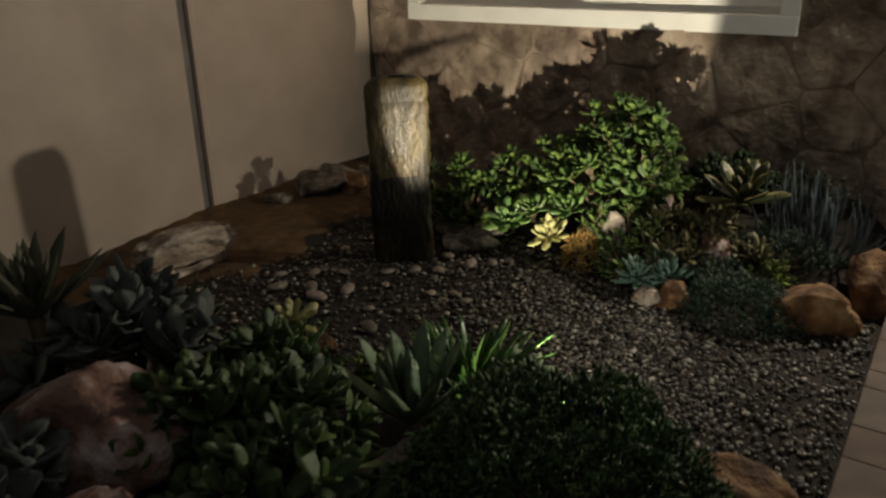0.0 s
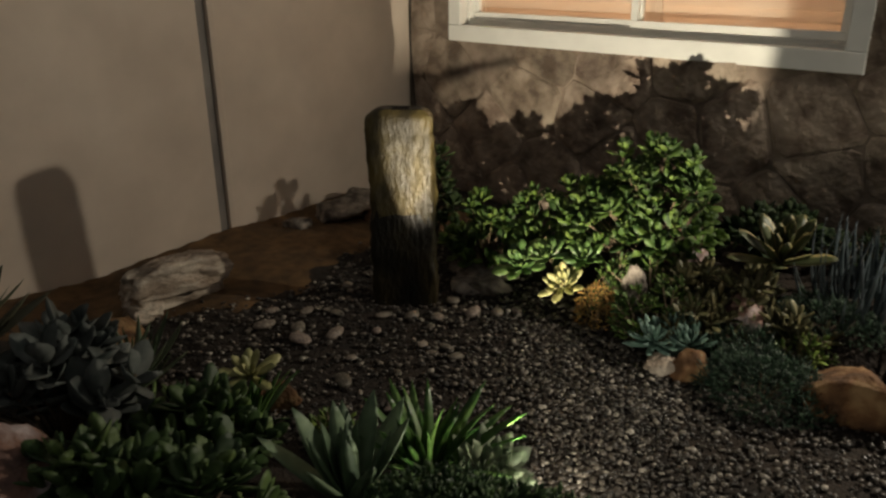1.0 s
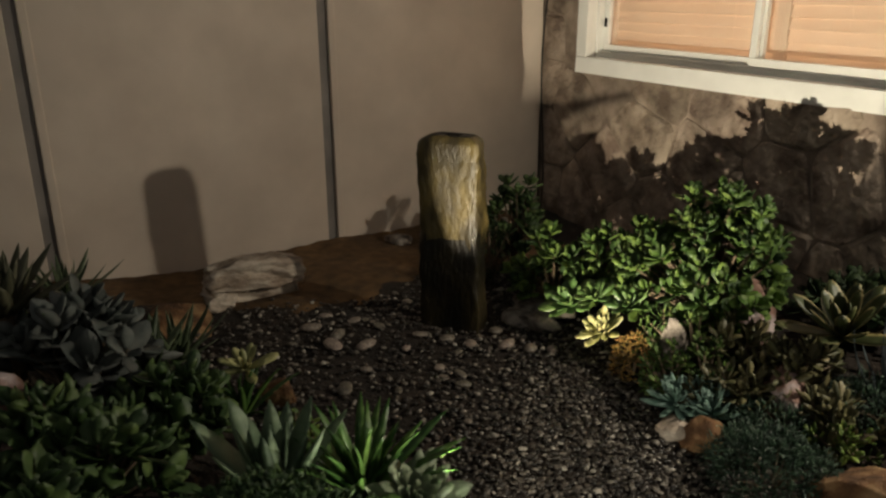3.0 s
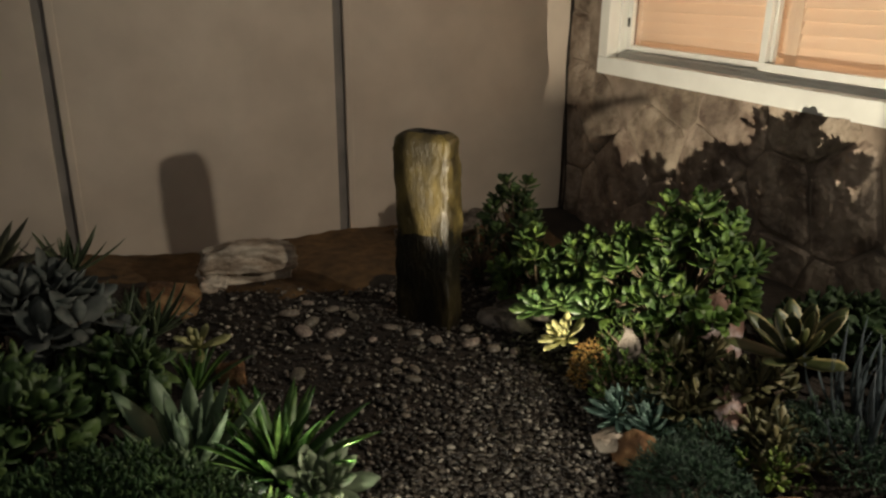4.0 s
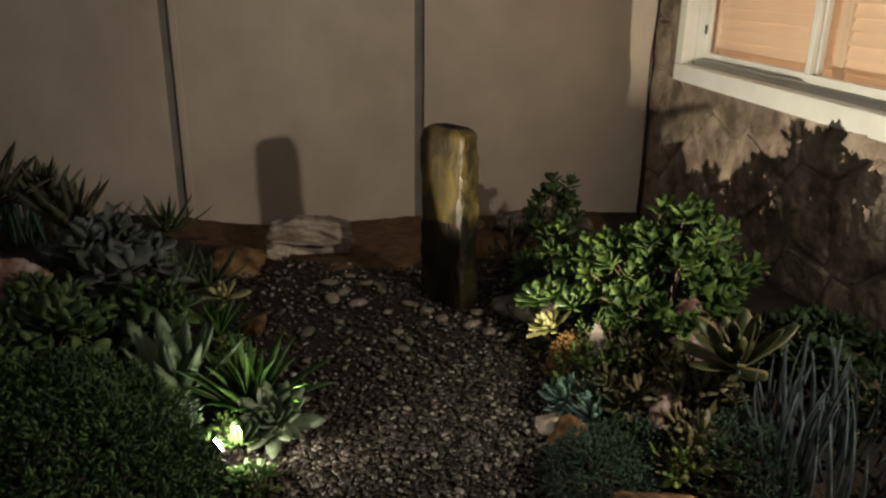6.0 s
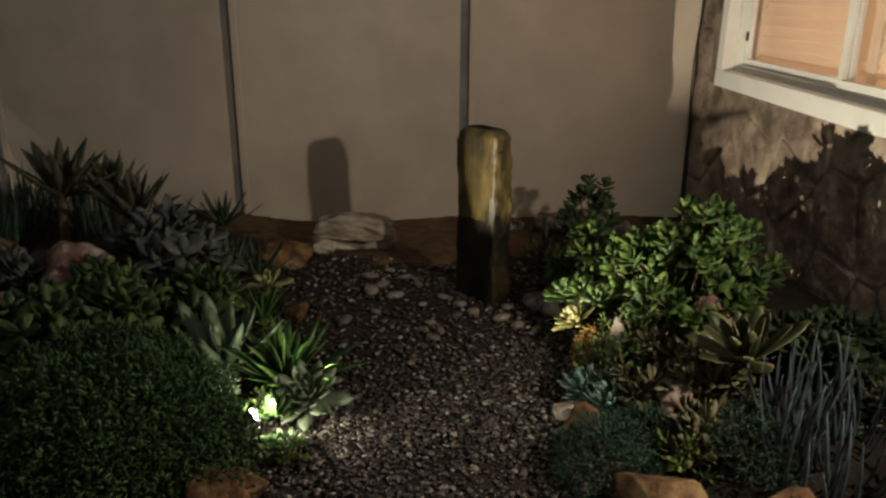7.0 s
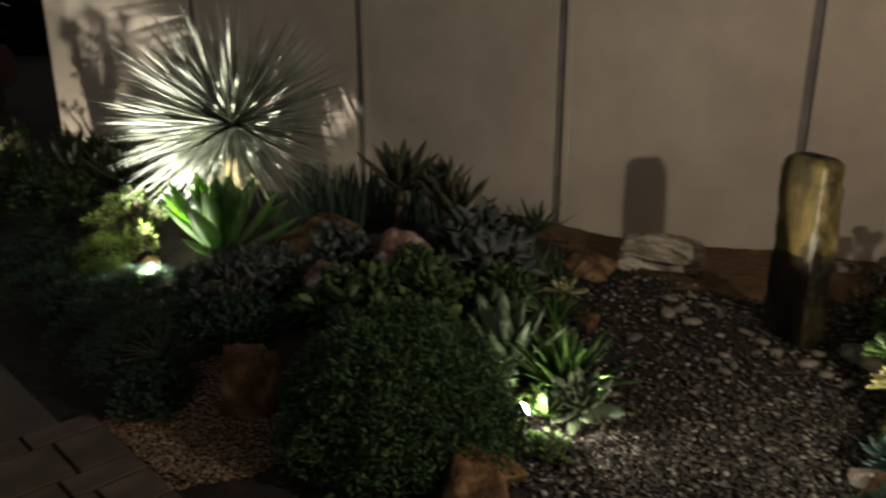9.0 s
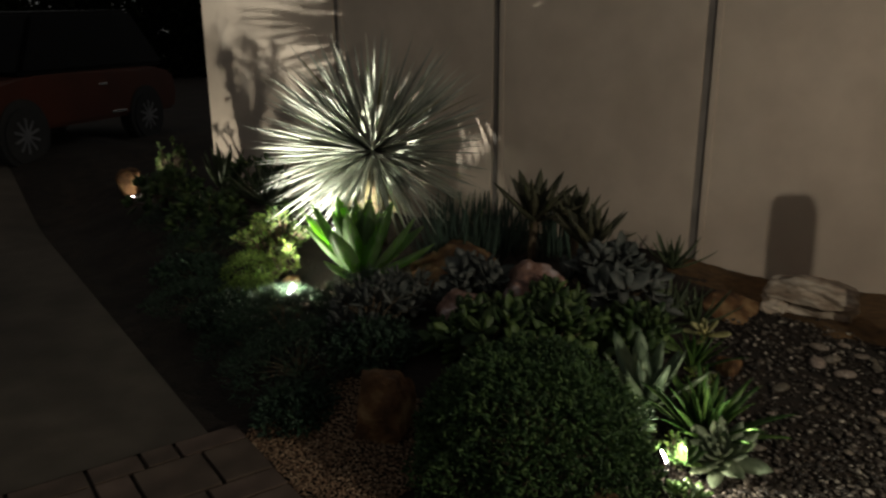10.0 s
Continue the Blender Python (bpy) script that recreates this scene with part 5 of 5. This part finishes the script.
X, Y = np.meshgrid(np.arange(-0.95, 0.05, step), np.arange(0.2, 1.35, step))
x, y = X.ravel() + r.uniform(-0.5, 0.5, X.size) * step, Y.ravel() + r.uniform(-0.5, 0.5, X.size) * step
u = (x - DX) * UX + (y - DY) * UY
keep = (u < -0.12) & (((x + 0.45) / 0.38) ** 2 + ((y - 0.70) / 0.48) ** 2 < 1)
x, y, = x[keep], y[keep]
gravel("tan_gravel", np.stack([x, y, land(x, y) + r.uniform(-0.001, 0.006, len(x))], -1), r.uniform(0.009, 0.016, len(x)), M_GRAVEL_TAN, "fine tan gravel beside the paved apron", 5)


# ---- wall stones, each a plate of its own ----
def wall_stones():
    rng = random.Random(21)
    sites = []
    tries = 0
    while len(sites) < 80 and tries < 9000:
        tries += 1
        p = (rng.uniform(-4.05, HX1 + 0.02), rng.uniform(-0.05, 2.95))
        if all(((p[0] - q[0]) / 1.25) ** 2 + (p[1] - q[1]) ** 2 > 0.27 ** 2 for q in sites):
            sites.append(p)
    for i, p in enumerate(sites):
        poly = [(-3.995, 0.0), (HX1, 0.0), (HX1, 2.9), (-3.995, 2.9)]
        for j, q in enumerate(sites):
            if i == j or abs(p[0] - q[0]) > 1.2 or abs(p[1] - q[1]) > 1.2:
                continue
            mx, my, dx, dy = (p[0] + q[0]) / 2, (p[1] + q[1]) / 2, q[0] - p[0], q[1] - p[1]
            out = []
            for k in range(len(poly)):
                a, b = poly[k], poly[(k + 1) % len(poly)]
                da, db = (a[0] - mx) * dx + (a[1] - my) * dy, (b[0] - mx) * dx + (b[1] - my) * dy
                if da <= 0:
                    out.append(a)
                if da * db < 0:
                    t = da / (da - db)
                    out.append((a[0] + t * (b[0] - a[0]), a[1] + t * (b[1] - a[1])))
            poly = out
            if not poly:
                break
        if len(poly) < 3:
            continue
        # keep clear of the window
        for cx0, cx1, cz0, cz1 in ((WX0 + 0.02, WX1 - 0.02, WZ0 + 0.02, WZ1 - 0.02),):
            if cx0 < p[0] < cx1 and cz0 < p[1] < cz1:
                poly = []
        if not poly:
            continue
        # rounded outline with wobble
        pts = []
        n = len(poly)
        for k in range(n):
            a, b = poly[k], poly[(k + 1) % n]
            for t in (0.12, 0.37, 0.63, 0.88):
                x, z = a[0] + t * (b[0] - a[0]), a[1] + t * (b[1] - a[1])
                w = noise.noise(Vector((x * 6, z * 6, 3.3))) * 0.008
                L = math.hypot(x - p[0], z - p[1])
                g = 1 - (0.004 + w) / max(L, 0.05)
                x, z = p[0] + (x - p[0]) * g, p[1] + (z - p[1]) * g
                if WX0 + 0.01 < x < WX1 - 0.01 and WZ0 + 0.01 < z < WZ1 - 0.01:
                    e = [(x - WX0, 0), (WX1 - x, 1), (z - WZ0, 2), (WZ1 - z, 3)]
                    side = min(e)[1]
                    x, z = (WX0 + 0.012, z) if side == 0 else (WX1 - 0.012, z) if side == 1 else (x, WZ0 + 0.012) if side == 2 else (x, WZ1 - 0.012)
                pts.append((x, z))
        proud = 0.013 + 0.008 * rng.random()
        tip = (rng.uniform(-0.02, 0.02), rng.uniform(-0.02, 0.02))
        verts, faces = [], []
        m = len(pts)
        rings = ((1.0, 0.002), (0.97, -proud * 0.45), (0.88, -proud * 0.9), (0.6, -proud * 1.2), (0.25, -proud * 1.1))
        for sc, dy in rings:
            for x, z in pts:
                xx, zz = p[0] + (x - p[0]) * sc, p[1] + (z - p[1]) * sc
                rel = 0.012 * noise.noise(Vector((xx * 5, zz * 5, 1.0))) + 0.010 * noise.noise(Vector((xx * 14, zz * 14, 5.0)))
                verts.append((xx, HY + dy + (rel + tip[0] * (xx - p[0]) * 2 + tip[1] * (zz - p[1]) * 2 if dy < -0.01 else 0), zz))
        for a in range(len(rings) - 1):
            for k in range(m):
                faces.append((a * m + k, a * m + (k + 1) % m, (a + 1) * m + (k + 1) % m, (a + 1) * m + k))
        faces.append(tuple((len(rings) - 1) * m + k for k in range(m)))
        link_mesh("stone", verts, faces, M_STONE, house)


wall_stones()


# ---- pavers ----
def paver_mesh(w, d, material):
    bm = boxed(-w / 2, w / 2, -d / 2, d / 2, -0.03, 0.022, 0.005)
    me = bpy.data.meshes.new("paver")
    bm.to_mesh(me)
    bm.free()
    me.materials.append(material)
    return me


rng = random.Random(2)
MES = {}
def lay(parent, x, y, w, d, turn, z, dark=False):
    key = (round(w, 3), round(d, 3), dark)
    if key not in MES:
        MES[key] = paver_mesh(w, d, M_PAVER_DARK if dark else M_PAVER)
    shared("paver", MES[key], pose(x, y, z + rng.uniform(-0.0015, 0.0015), 0, 0, turn), parent)


J = 0.016
turn = math.degrees(math.atan2(UY, UX))
v = -0.004
rowi = 0
while v > -1.45:
    d = (0.15, 0.30, 0.15, 0.22)[rowi % 4]
    u = -0.115 if rowi % 2 == 0 else -0.115
    k = 0
    while u < 3.1:
        w = ((0.30, 0.15, 0.22), (0.22, 0.30, 0.15))[rowi % 2][k % 3]
        uc, vc = u + w / 2, v - d / 2
        lay(apron, DX + uc * UX + vc * VX, DY + uc * UY + vc * VY, w - J, d - J, turn, 0.0)
        u += w
        k += 1
    v -= d
    rowi += 1
x0 = -0.12
yy, rowi = 1.75, 0
while yy < 6.2:
    d = (0.30, 0.15, 0.30, 0.22)[rowi % 4]
    xx, k = x0, 0
    while xx < 2.4:
        w = ((0.22, 0.30, 0.30), (0.30, 0.22, 0.15))[rowi % 2][k % 3]
        lay(walkway, xx + w / 2, yy + d / 2, w - 0.005, d - 0.005, 0, 0.004, dark=(rowi in (3, 9) and k < 2))
        xx += w
        k += 1
    yy += d
    rowi += 1
